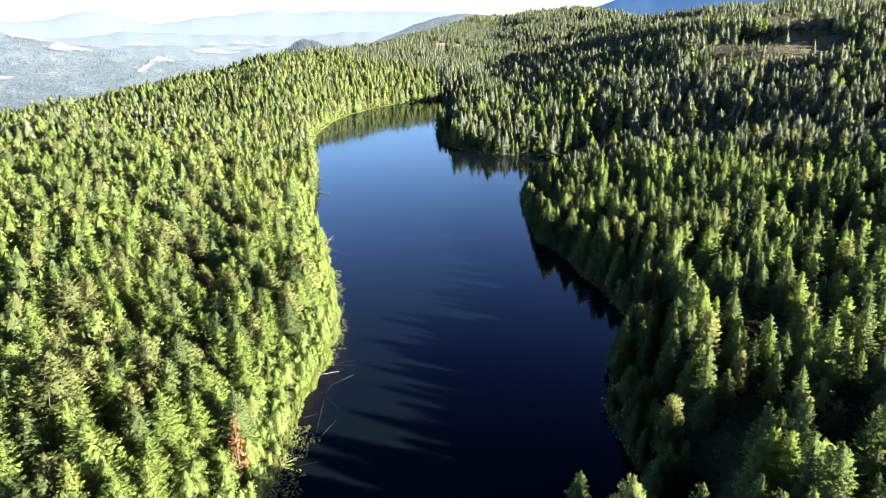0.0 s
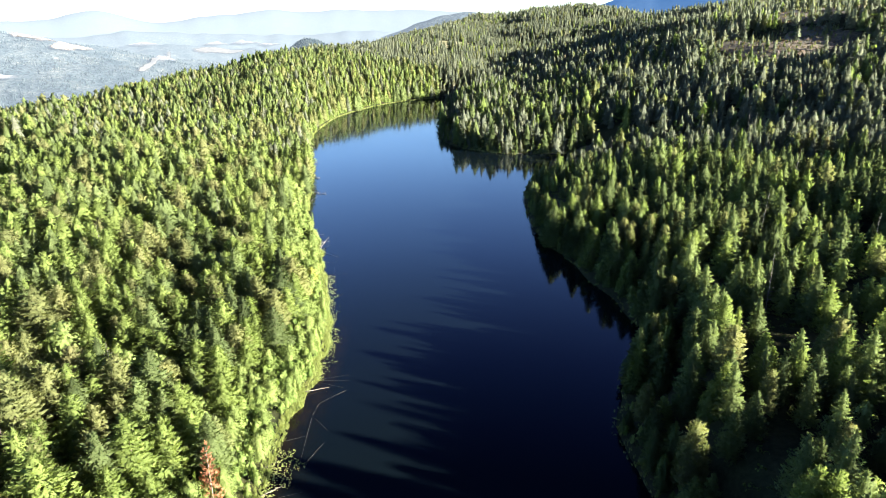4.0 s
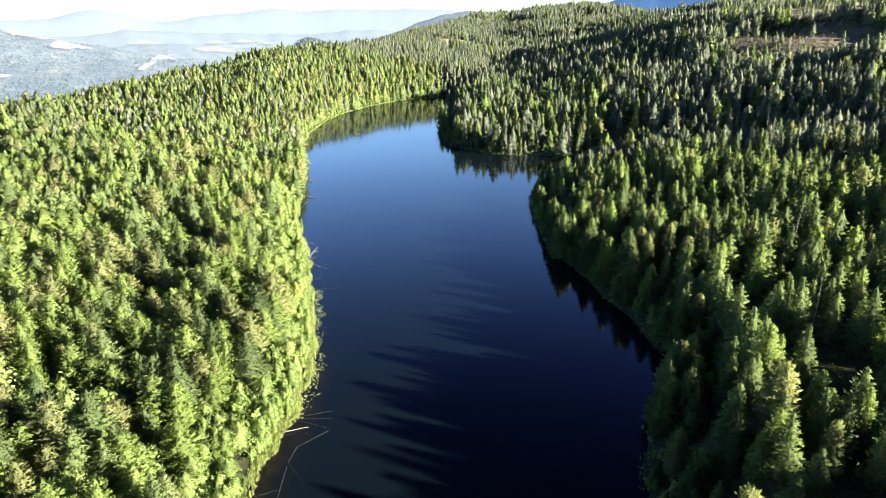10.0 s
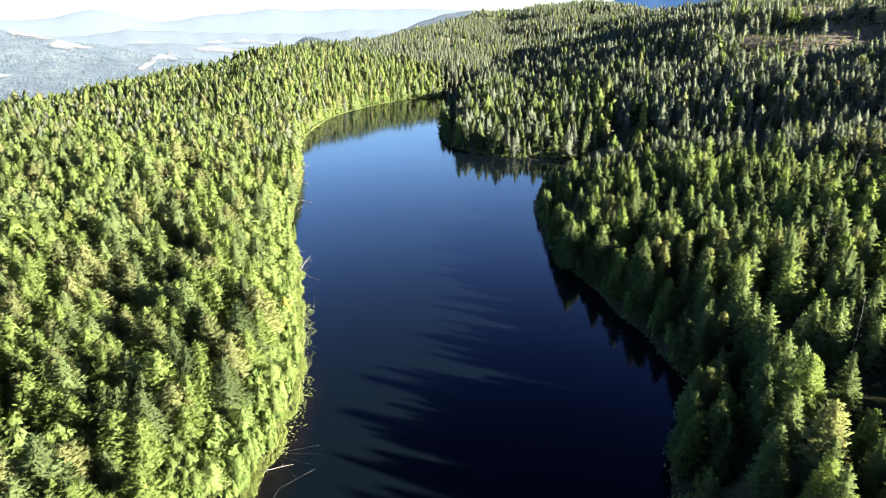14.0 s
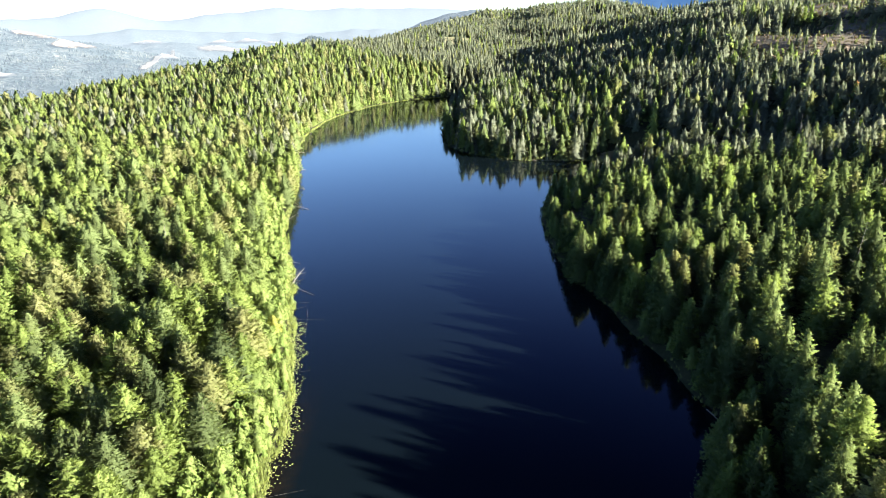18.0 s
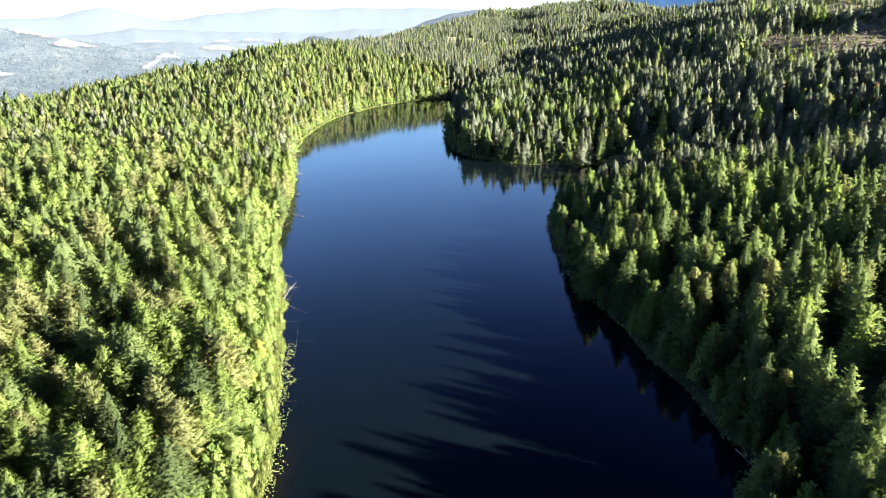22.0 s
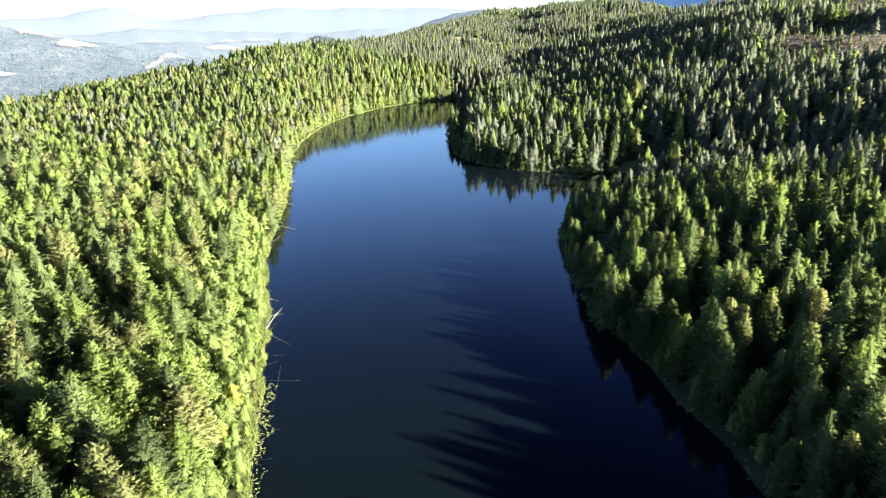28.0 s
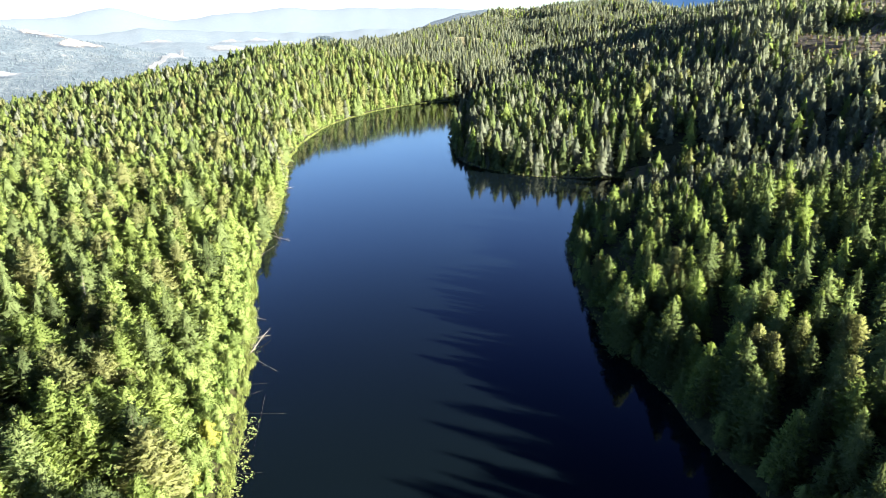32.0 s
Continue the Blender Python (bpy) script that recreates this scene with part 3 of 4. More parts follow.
def woods(name, kind, ids, maker, variants, label, spread=0.34):
    """All the other trees of a kind, as one mass."""
    vs, fs, ts, ns, base = [], [], [], [], 0
    for k in range(variants):
        v, f, nv = puffed(*maker(kind, 900 + k), k, up=0.50, spread=spread)
        sel = ids[k::variants]
        if not len(sel):
            continue
        c, s = np.cos(turn[sel])[:, None], np.sin(turn[sel])[:, None]
        w, h = (th[sel] * tw[sel])[:, None], th[sel][:, None]
        px = (v[:, 0] * c - v[:, 1] * s) * w + tx[sel][:, None]
        py = (v[:, 0] * s + v[:, 1] * c) * w + ty[sel][:, None]
        pz = v[:, 2] * h + tz[sel][:, None]
        vs.append(np.stack([px, py, pz], -1).reshape(-1, 3))
        ns.append(np.stack([nv[:, 0] * c - nv[:, 1] * s, nv[:, 0] * s + nv[:, 1] * c, nv[:, 2] + 0 * c], -1).reshape(-1, 3))
        fs.append((f[None] + (base + np.arange(len(sel)) * len(v))[:, None, None]).reshape(-1, 3))
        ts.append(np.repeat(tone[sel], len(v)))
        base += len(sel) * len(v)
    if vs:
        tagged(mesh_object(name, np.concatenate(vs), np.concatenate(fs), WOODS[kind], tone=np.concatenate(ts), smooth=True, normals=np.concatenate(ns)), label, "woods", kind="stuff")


for kind, fine, count, variants in (("spruce", 110, 295, 6), ("larch", 100, 290, 5), ("pine", 70, 200, 5), ("birch", 85, 205, 5)):
    plant(kind, fine, count, variants)
rest = ~single
reach = np.hypot(tx, ty - 40)
for kind in LOOKS:
    mine = rest & (kind_of == kind)
    woods(kind + "_woods", kind, np.where(mine & (reach < 300))[0], crown_mid, 8, "dense " + kind + " woods on the slopes round the lake")
    woods("far_" + kind + "_woods", kind, np.where(mine & (reach >= 300) & (reach < 660))[0], crown_far, 8, "far " + kind + " woods on the hills")
    woods("distant_" + kind + "_woods", kind, np.where(mine & (reach >= 660))[0], crown_distant, 6, "distant " + kind + " woods on the northern hill")


# ---- bushes and reeds along the waterline ----
def shore_band(count, near_edge, far_edge, seed, left_share):
    """Places along the waterline, between two distances from it."""
    r = np.random.default_rng(seed)
    a, b = SHORE, np.roll(SHORE, -1, 0)
    pick = r.integers(0, len(a), count * 3)
    p = a[pick] + (b - a)[pick] * r.random((count * 3, 1)) + r.uniform(-far_edge, far_edge, (count * 3, 2)) * 1.2
    p = p[(p[:, 1] > 30) & (p[:, 1] < 640)]
    d = shore_distance(p[:, 0], p[:, 1])
    ok = (d > near_edge) & (d < far_edge) & ((p[:, 0] < 0) | (r.random(len(p)) < left_share))
    return p[ok][:count], d[ok][:count]


def strew(name, template_maker, variants, places, heights, widths, tones, mat, label, category, sink=0.1):
    """Many small plants as one mass."""
    r = np.random.default_rng(len(name))
    ground_z = land(places[:, 0], places[:, 1]) - sink
    vs, fs, ts, ns, base = [], [], [], [], 0
    for k in range(variants):
        v, f, nv = puffed(*template_maker(700 + k), k, up=0.7)
        sel = np.arange(k, len(places), variants)
        a = r.uniform(0, 6.283, len(sel))
        c, s = np.cos(a)[:, None], np.sin(a)[:, None]
        px = (v[:, 0] * c - v[:, 1] * s) * widths[sel][:, None] + places[sel, 0][:, None]
        py = (v[:, 0] * s + v[:, 1] * c) * widths[sel][:, None] + places[sel, 1][:, None]
        pz = v[:, 2] * heights[sel][:, None] + ground_z[sel][:, None]
        vs.append(np.stack([px, py, pz], -1).reshape(-1, 3))
        ns.append(np.stack([nv[:, 0] * c - nv[:, 1] * s, nv[:, 0] * s + nv[:, 1] * c, nv[:, 2] + 0 * c], -1).reshape(-1, 3))
        fs.append((f[None] + (base + np.arange(len(sel)) * len(v))[:, None, None]).reshape(-1, 3))
        ts.append(np.repeat(tones[sel], len(v)))
        base += len(sel) * len(v)
    return tagged(mesh_object(name, np.concatenate(vs), np.concatenate(fs), mat, tone=np.concatenate(ts), smooth=True, normals=np.concatenate(ns)), label, category, kind="stuff")


BUSH = foliage("willow_leaves", (0.108, 0.160, 0.044), (0.175, 0.225, 0.072), (0.24, 0.23, 0.07), joined=True, gaps=0.38)
pl, pd = shore_band(2500, 1.0, 8.5, 61, 0.10)
sel = (pd < 3.6) | (pl[:, 1] < 250)
pl, pd = pl[sel], pd[sel]
hb = np.random.default_rng(5).uniform(1.3, 2.9, len(pl)) + 0.34 * pd
strew("willow_bushes", lambda q: joined_shapes(broadleaf(q, 11, 11, 0.55, 0.06, 0.042), skirts(q, 3, 5, 0.30, 0.0, 0.4)), 6, pl, hb, hb * 0.95, np.random.default_rng(6).random(len(pl)) * 0.92, BUSH,
      "bright green willow bushes along the waterline", "bushes")


def tuft(seed):
    """A tuft of reed blades one metre high."""
    r = np.random.default_rng(seed)
    v, f = [], []
    for _ in range(11):
        a, q, w = r.uniform(0, 6.28), r.uniform(0, 0.5), r.uniform(0.03, 0.06)
        b = np.array([q * math.cos(a), q * math.sin(a), 0])
        side = np.array([-math.sin(a * 3.7), math.cos(a * 3.7), 0]) * w
        tip = b * r.uniform(1.1, 1.7) + (0, 0, r.uniform(0.6, 1.0))
        k = len(v)
        v += [b - side, b + side, tip]
        f += [(k, k + 1, k + 2)]
    return np.array(v), np.array(f)


REED = foliage("reed_blades", (0.19, 0.235, 0.080), (0.28, 0.32, 0.12), (0.36, 0.34, 0.17), joined=True)
pl, pd = shore_band(12000, -0.6, 1.3, 62, 0.07)
sel = (pl[:, 1] < 300) | ((pl[:, 0] > 0) & (pl[:, 1] < 380)) | (pd < 0.5)
pl, pd = pl[sel], pd[sel]
hb = np.random.default_rng(8).uniform(0.45, 1.1, len(pl))
strew("reeds", tuft, 5, pl, hb, hb * 0.75, np.random.default_rng(9).random(len(pl)), REED, "pale yellow-green reeds and sedge at the water's edge", "reeds", 0.0)


g = np.random.default_rng(64)
pl = np.stack([g.uniform(14, 92, 2400), g.uniform(344, 372, 2400)], -1)
pd = shore_distance(pl[:, 0], pl[:, 1])
pl = pl[(pd > -0.2) & (pd < 2.8)]
hb = g.uniform(0.8, 1.6, len(pl))
strew("dry_sedge", tuft, 5, pl, hb, hb * 1.1, g.uniform(0.75, 1.0, len(pl)), REED, "dry straw-coloured sedge on the shore of the wooded point", "sedge", 0.0)


# ---- undergrowth between the near trees ----
g = np.random.default_rng(23)
ux, uy = g.uniform(-150, 110, 11000), g.uniform(40, 290, 11000)
ud = shore_distance(ux, uy)
ok = (ud > 5) & (ud < 90) & (np.abs(ux) < 0.74 * (uy + 15) + 30)
pl = np.stack([ux[ok], uy[ok]], -1)[:4000]
hb = g.uniform(1.2, 3.0, len(pl)) * np.where(pl[:, 0] < 0, g.uniform(1.0, 2.4, len(pl)), 0.6)
strew("undergrowth", lambda q: broadleaf(q, 6, 5, 0.6, 0.03, 0.11), 5, pl, hb, hb * 1.15, g.random(len(pl)) * 0.8,
      foliage("undergrowth_leaves", (0.075, 0.112, 0.034), (0.132, 0.172, 0.052), (0.14, 0.15, 0.05), joined=True, gaps=0.38), "low green undergrowth between the trees", "shrubs")

# ---- young trees under the canopy of the western woods ----
g = np.random.default_rng(24)
ux, uy = g.uniform(-300, -30, 18600), g.uniform(60, 560, 18600)
ud = shore_distance(ux, uy)
ok = (ud > 6) & (ux > -0.74 * np.maximum(uy + 15, 100) - 20) & ((ux + 262) * -0.933 + (uy - 380) * 0.359 < 30)
pl = np.stack([ux[ok], uy[ok]], -1)[:5600]
hb = g.uniform(3.5, 8.0, len(pl))
strew("young_trees", lambda q: joined_shapes(conifer(q, 14, 8, 5, 0.25, 0.04, 0.7, 0.4, 0.17, 0.42), skirts(q, 3, 4, 0.24, 0.0, 0.7)), 6, pl, hb, hb * g.uniform(0.95, 1.35, len(pl)), 0.35 + 0.6 * g.random(len(pl)), WOODS["larch"],
      "young green conifers filling the gaps under taller trees", "saplings")

# ---- open ground ----
def drape(name, cx, cy, rx, ry, mat, label, category, lift=0.25, seed=0):
    """A patch of ground cover with a ragged edge, lying on the land."""
    q, a = np.meshgrid(np.linspace(0, 1, 14), np.linspace(0, 2 * math.pi, 56), indexing="ij")
    edge = 1 + 0.16 * np.sin(3 * a + seed) + 0.10 * np.sin(7 * a + 2 * seed) + 0.05 * np.sin(17 * a)
    px, py = cx + rx * q * edge * np.cos(a), cy + ry * q * edge * np.sin(a)
    pz = land(px, py) + lift * (1 - q ** 6) - 0.3 * q ** 6
    return tagged(mesh_object(name, np.stack([px, py, pz], -1).reshape(-1, 3), grid_faces(*q.shape)[:, ::-1], mat, smooth=True), label, category, kind="structure")


SLASH, n, l, p = material("logging_slash")
c1 = ramp(n, l, noise_node(n, l, 0.12, 6, 0.7), ((0.3, (0.032, 0.036, 0.018)), (0.5, (0.068, 0.057, 0.034)), (0.7, (0.115, 0.094, 0.062))))
c2 = ramp(n, l, noise_node(n, l, 0.7, 4, 0.75), ((0.35, (0.3, 0.32, 0.3)), (0.65, (1.5, 1.4, 1.3))))
l.new(mix(n, l, "MULTIPLY", 1.0, c1, c2), p.inputs["Base Color"])
p.inputs["Roughness"].default_value = 0.95
MARSH, n, l, p = material("marsh_grass")
c1 = ramp(n, l, noise_node(n, l, 0.35, 5, 0.7), ((0.3, (0.07, 0.075, 0.028)), (0.7, (0.19, 0.17, 0.08))))
l.new(c1, p.inputs["Base Color"])
p.inputs["Roughness"].default_value = 0.95
drape("logged_slope", 253, 472, 52, 66, SLASH, "reddish brown logged slope with slash and stumps", "clearing", seed=1)
drape("logged_slope", 336, 570, 66, 68, SLASH, "reddish brown logged slope with slash and stumps", "clearing", seed=2)
drape("hillside_opening", 8, 935, 62, 34, MARSH, "pale grassy opening on the northern hill", "clearing", seed=4)
drape("hillside_opening", 150, 905, 42, 26, MARSH, "pale grassy opening on the northern hill", "clearing", seed=5)
drape("meadow", 91, 353, 17, 9, MARSH, "dry yellow marsh meadow behind the bay", "meadow", seed=3)


# ---- driftwood, dead trees, lily pads ----
def part(name, vf, mat, parent, label=""):
    ob = mesh_object(name, vf[0], vf[1], mat, smooth=True)
    ob.parent = parent
    return tagged(ob, label)


def tube(points, radii, sides=6):
    """A round stick through points in space, closed at its ends."""
    pts = [Vector(q) for q in points]
    v, f = [], []
    for i, q in enumerate(pts):
        way = (pts[min(i + 1, len(pts) - 1)] - pts[max(i - 1, 0)]).normalized()
        u = way.cross(Vector((0.31, 0.17, 0.93))).normalized()
        w = way.cross(u)
        v += [tuple(q + (u * math.cos(6.283 * k / sides) + w * math.sin(6.283 * k / sides)) * radii[i]) for k in range(sides)]
    for i in range(len(pts) - 1):
        for k in range(sides):
            a, b = i * sides + k, i * sides + (k + 1) % sides
            f += [(a, b, b + sides), (a, b + sides, a + sides)]
    last = (len(pts) - 1) * sides
    f += [(0, k + 1, k) for k in range(1, sides - 1)] + [(last, last + k, last + k + 1) for k in range(1, sides - 1)]
    return np.array(v), np.array(f)


def limb(r, a, b, thick, wobble, count=6):
    a, b = np.array(a, float), np.array(b, float)
    pts = [a + (b - a) * t + r.normal(0, wobble, 3) * (0 < t < 1) for t in np.linspace(0, 1, count)]
    return tube(pts, [thick * (1 - 0.65 * t) for t in np.linspace(0, 1, count)])


def fallen_log(base, tip, thick, branches, seed, label, stub=1.0, wood=DEADWOOD):
    """A dead stem with the stubs of its branches, lying half in the water."""
    r = np.random.default_rng(seed)
    root = tagged(new("fallen_log"), label, "driftwood", "driftwood along the shore")
    root.location = base
    b = np.array(tip, float) - np.array(base, float)
    part("trunk", limb(r, (0, 0, 0), b, thick, thick * 0.35), wood, root)
    for _ in range(branches):
        t = r.uniform(0.2, 0.98)
        d = r.normal(0, 1, 3)
        d[2] = abs(d[2]) * 0.6
        d = d / np.linalg.norm(d) * stub * r.uniform(0.5, 1.3)
        part("branch", limb(r, b * t, b * t + d, thick * 0.35, 0.04, 4), DEADWOOD, root)
    return root


WET = "bleached fallen log reaching from the bank into the lake"
THIN = "thin grey drowned pole lying in the shallows"
for k, (base, tip, thick, branches) in enumerate((
        ((-59, 266.5, 0.5), (-50, 262, 0.12), 0.20, 6), ((-57.5, 271, 0.4), (-52, 260, 0.05), 0.09, 2), ((-64, 294.3, 0.4), (-58, 292, 0.3), 0.13, 5),
        ((-69.5, 325, 0.4), (-64.5, 328, 0.3), 0.14, 4), ((-56, 243.5, 0.4), (-53, 259, 0.05), 0.08, 1), ((-84, 430, 0.3), (-79, 419, 0.3), 0.22, 3),
        ((-85, 458, 0.3), (-81, 454, 0.3), 0.18, 2), ((-79, 363, 0.4), (-74, 367, 0.4), 0.15, 4), ((-40.5, 190.5, 0.3), (-33, 185, 0.05), 0.07, 1),
        ((-43, 197, 0.5), (-38.5, 199.5, 0.3), 0.12, 3), ((-45, 208, 0.4), (-41.5, 207, 0.2), 0.10, 3), ((-34.2, 78, 0.4), (-29.7, 82.5, 0.1), 0.13, 0),
        ((-32.5, 75.5, 0.3), (-26.8, 80.5, 0.12), 0.16, 1), ((-33, 82.5, 0.4), (-29.2, 86.5, 0.08), 0.11, 1), ((-28.5, 107.5, 0.4), (-24, 109.5, 0.1), 0.14, 1),
        ((48.2, 135, 0.3), (50, 128.3, 0.15), 0.16, 1), ((48.8, 131.8, 0.35), (52, 132.4, 0.5), 0.09, 1), ((38.5, 253.5, 0.6), (34.6, 252, 0.3), 0.09, 5),
        ((38, 249, 0.5), (34.3, 248, 0.2), 0.07, 3), ((35, 351.3, 0.5), (47, 348.2, 0.35), 0.22, 2), ((49, 348.6, 0.4), (61, 347.4, 0.35), 0.20, 1),
        ((60, 349.6, 0.5), (72, 349.0, 0.35), 0.20, 2), ((6, 381, 0.6), (14, 366.5, 0.4), 0.15, 2))):
    fallen_log(base, tip, thick * 0.75, branches, 30 + k, WET)
for k, (base, tip, thick) in enumerate((
        ((-36.5, 171, 0.10), (-28, 171.2, 0.0), 0.06), ((-33.2, 177, 0.04), (-30.5, 161, 0.02), 0.07), ((-25.6, 99, 0.02), (-25.2, 86, 0.0), 0.07),
        ((-24.5, 85.5, 0.03), (-22, 91.5, 0.05), 0.09), ((-27, 77.8, 0.1), (-23.2, 79.2, 0.03), 0.05), ((-27, 112.3, 0.2), (-20.5, 114.5, 0.0), 0.05),
        ((-27, 112, 0.2), (-20, 112.2, 0.0), 0.05), ((-27, 111.6, 0.2), (-21, 109.5, 0.0), 0.05), ((-27, 111.2, 0.2), (-23, 106.5, 0.0), 0.05),
        ((-20.3, 108.5, 0.03), (-25, 104, 0.02), 0.07), ((-25, 104, 0.02), (-25.6, 100, 0.02), 0.07), ((-25.6, 100, 0.02), (-21.8, 95, 0.0), 0.07),
        ((-34.5, 155, 0.1), (-27.5, 156, 0.0), 0.05), ((-33.5, 148, 0.1), (-28, 143, 0.0), 0.05), ((-32.5, 147, 0.1), (-27, 148.5, 0.0), 0.05),
        ((-38, 180, 0.1), (-33, 181, 0.0), 0.05), ((-37, 176, 0.1), (-34, 178.5, 0.0), 0.05), ((44.4, 124.5, 0.15), (43, 117.5, 0.0), 0.05),
        ((-29, 92, 0.1), (-25, 94, 0.0), 0.05), ((-31, 127, 0.1), (-24, 129, 0.0), 0.05), ((-30, 121, 0.1), (-23.5, 119, 0.0), 0.05))):
    fallen_log(base, tip, thick * 0.42, 0, 80 + k, THIN, wood=DROWNED)


def dead_tree(x, y, height, branches, seed, forks, label):
    """A standing dead tree: bare stems and broken twigs."""
    r = np.random.default_rng(seed)
    root = tagged(new("dead_tree"), label, "tree", "dead trees")
    root.location = (x, y, float(land(np.array([x]), np.array([y]))[0]) - 0.1)
    for f in range(forks):
        lean = r.normal(0, 0.05, 2) + ((f - (forks - 1) / 2) * 0.16, 0)
        h = height * (1 - 0.18 * f)
        top = np.array([lean[0] * h, lean[1] * h, h])
        part("trunk", limb(r, (0, 0, -0.2), top, 0.0035 * height + 0.025, 0.05, 7), DEADWOOD, root)
        for _ in range(branches):
            t = r.uniform(0.25, 0.97)
            a, ln = r.uniform(0, 6.28), height * 0.11 * (1.15 - t) * r.uniform(0.5, 1.4) + 0.2
            part("branch", limb(r, top * t, top * t + np.array([math.cos(a) * ln, math.sin(a) * ln, ln * r.uniform(-0.2, 0.5)]), 0.035, 0.03, 4), DEADWOOD, root)


dead_tree(44.0, 116.0, 9.0, 9, 1, 3, "forked bare white dead tree on the point")
dead_tree(86.8, 102.5, 9.0, 5, 2, 3, "pale forked dead tree between dark conifers")
for k, (x, y, h, br) in enumerate(((-60, 96, 14, 14), (-66, 75, 13, 8), (73, 266, 15, 8), (-88, 150, 15, 12), (-72, 190, 14, 10), (-110, 175, 15, 10), (92, 168, 16, 14),
                                   (120, 205, 17, 14), (-95, 240, 14, 8), (105, 140, 15, 12), (70, 120, 15, 14), (150, 300, 17, 10), (-52, 138, 12, 12), (160, 230, 17, 12))):
    dead_tree(x, y, h, br, 200 + k, 1, "bare grey dead conifer with short broken branches")

RUST = foliage("rust_red_needles", (0.17, 0.085, 0.05), (0.26, 0.13, 0.075), (0.26, 0.13, 0.075), joined=False)
GOLD = foliage("autumn_leaves", (0.185, 0.20, 0.050), (0.235, 0.23, 0.058), (0.26, 0.24, 0.058), joined=False, gaps=0.38)


def lone_tree(name, x, y, height, wide, crown_shape, mat, label, category="tree"):
    v, f, nv = puffed(*crown_shape, 3)
    root = tagged(new(name), label, category)
    root.location, root.scale = (x, y, float(land(np.array([x]), np.array([y]))[0]) - 0.1), (height * wide, height * wide, height)
    crown = mesh_object("crown", v, f, mat, smooth=True, normals=nv)
    trunk = mesh_object("trunk", *taper([(0, 0, -0.02), (0.004, 0, 0.4), (0, 0.004, 0.9)], [0.012, 0.008, 0.002]), BARK["spruce"], smooth=True)
    crown.parent = trunk.parent = root


lone_tree("spruce_tree", -35.5, 74, 13.5, 0.85, conifer(71, 700, 20, 7, 0.17, 0.10, 0.7, 0.1, 0.04, gap=0.25), RUST, "dead spruce with rust-red needles at the shore")
lone_tree("spruce_tree", 188, 330, 14, 0.9, conifer(72, 500, 20, 7, 0.17, 0.10, 0.7, 0.1, 0.05, gap=0.25), RUST, "dead spruce with rust-red needles on the slope")
for k, (x, y, h) in enumerate(((-36.6, 159.2, 6.5), (-40.1, 144.0, 6.0), (-37.4, 141.6, 5.0), (-35.5, 150.5, 4.0))):
    lone_tree("autumn_bush", x, y, h, 1.1, joined_shapes(broadleaf(75 + k, 26, 30, 0.32, 0.05, 0.024), skirts(75 + k, 4, 6, 0.24, 0.04, 0.42)), GOLD, "yellow autumn bush among green willows by the water", "bush")

lone_tree("spruce_tree", -48.6, 223, 4.5, 0.7, joined_shapes(conifer(73, 420, 14, 6, 0.2, 0.06, 0.7, 0.4, 0.06), skirts(73, 5, 5, 0.12, 0.05, 0.7)), LEAF["larch"], "small green spruce leaning at the waterline")
lone_tree("willow_bush", -37.6, 179, 2.8, 1.0, joined_shapes(broadleaf(79, 20, 22, 0.42, 0.05, 0.034), skirts(79, 3, 5, 0.2, 0.0, 0.4)), LEAF["birch"], "low yellow-green willow bush overhanging the water", "bush")
fallen_log((-40.6, 190.8, 0.3), (-38.8, 200.5, 1.4), 0.13, 9, 140, "bleached branchy snag leaning out over the lake", stub=1.7)
fallen_log((-63.5, 293.6, 0.4), (-57.6, 290.2, 0.3), 0.13, 5, 141, WET)
fallen_log((-69.0, 320.0, 0.4), (-65.2, 326.0, 0.5), 0.13, 6, 142, WET)

PAD = foliage("lily_pad_leaf", (0.13, 0.17, 0.05), (0.27, 0.28, 0.11), (0.30, 0.22, 0.10), joined=True, through_light=0.05)
r = np.random.default_rng(91)
ctr = []
for y0, y1, x_off, wide, count in ((70, 90, 0.6, 6.0, 760), (112, 150, 0.4, 3.0, 420), (150, 170, 0.3, 3.4, 420), (192, 215, 0.3, 2.2, 110)):
    yy = r.uniform(y0, y1, count)
    xs = np.interp(yy, [a for a, b in LEFT_SHORE], [b for a, b in LEFT_SHORE])
    clump = 0.5 + 0.5 * np.sin(yy * 0.9) * np.sin(yy * 0.37 + 1)
    ctr.append(np.stack([xs + x_off + wide * r.random(count) ** 1.6 * (0.35 + 0.65 * clump), yy], -1))
yy = r.uniform(112, 130, 160)
ctr.append(np.stack([np.interp(yy, [112, 118, 128, 130], [39, 42.5, 48, 48.5]) - 0.4 - 2.5 * r.random(160) ** 1.5, yy], -1))
ctr = np.concatenate(ctr)
ang = np.arange(7) * 6.283 / 7.6 + 0.4
rad = r.uniform(0.06, 0.17, len(ctr))
a0 = r.uniform(0, 6.28, len(ctr))[:, None]
ring = np.stack([ctr[:, :1] + rad[:, None] * np.cos(ang + a0), ctr[:, 1:] + rad[:, None] * np.sin(ang + a0), 0.012 + 0.02 * r.random((len(ctr), 7))], -1)
mid = np.concatenate([ctr, np.full((len(ctr), 1), 0.02)], 1)[:, None]
pv = np.concatenate([mid, ring], 1).reshape(-1, 3)
fan = np.array([(0, i, i + 1) for i in range(1, 7)])
tagged(mesh_object("lily_pads", pv, (fan[None] + np.arange(len(ctr))[:, None, None] * 8).reshape(-1, 3), PAD, tone=np.repeat(r.random(len(ctr)), 8)),
       "yellow-green lily pads floating along the bank", "lily pads", kind="stuff")


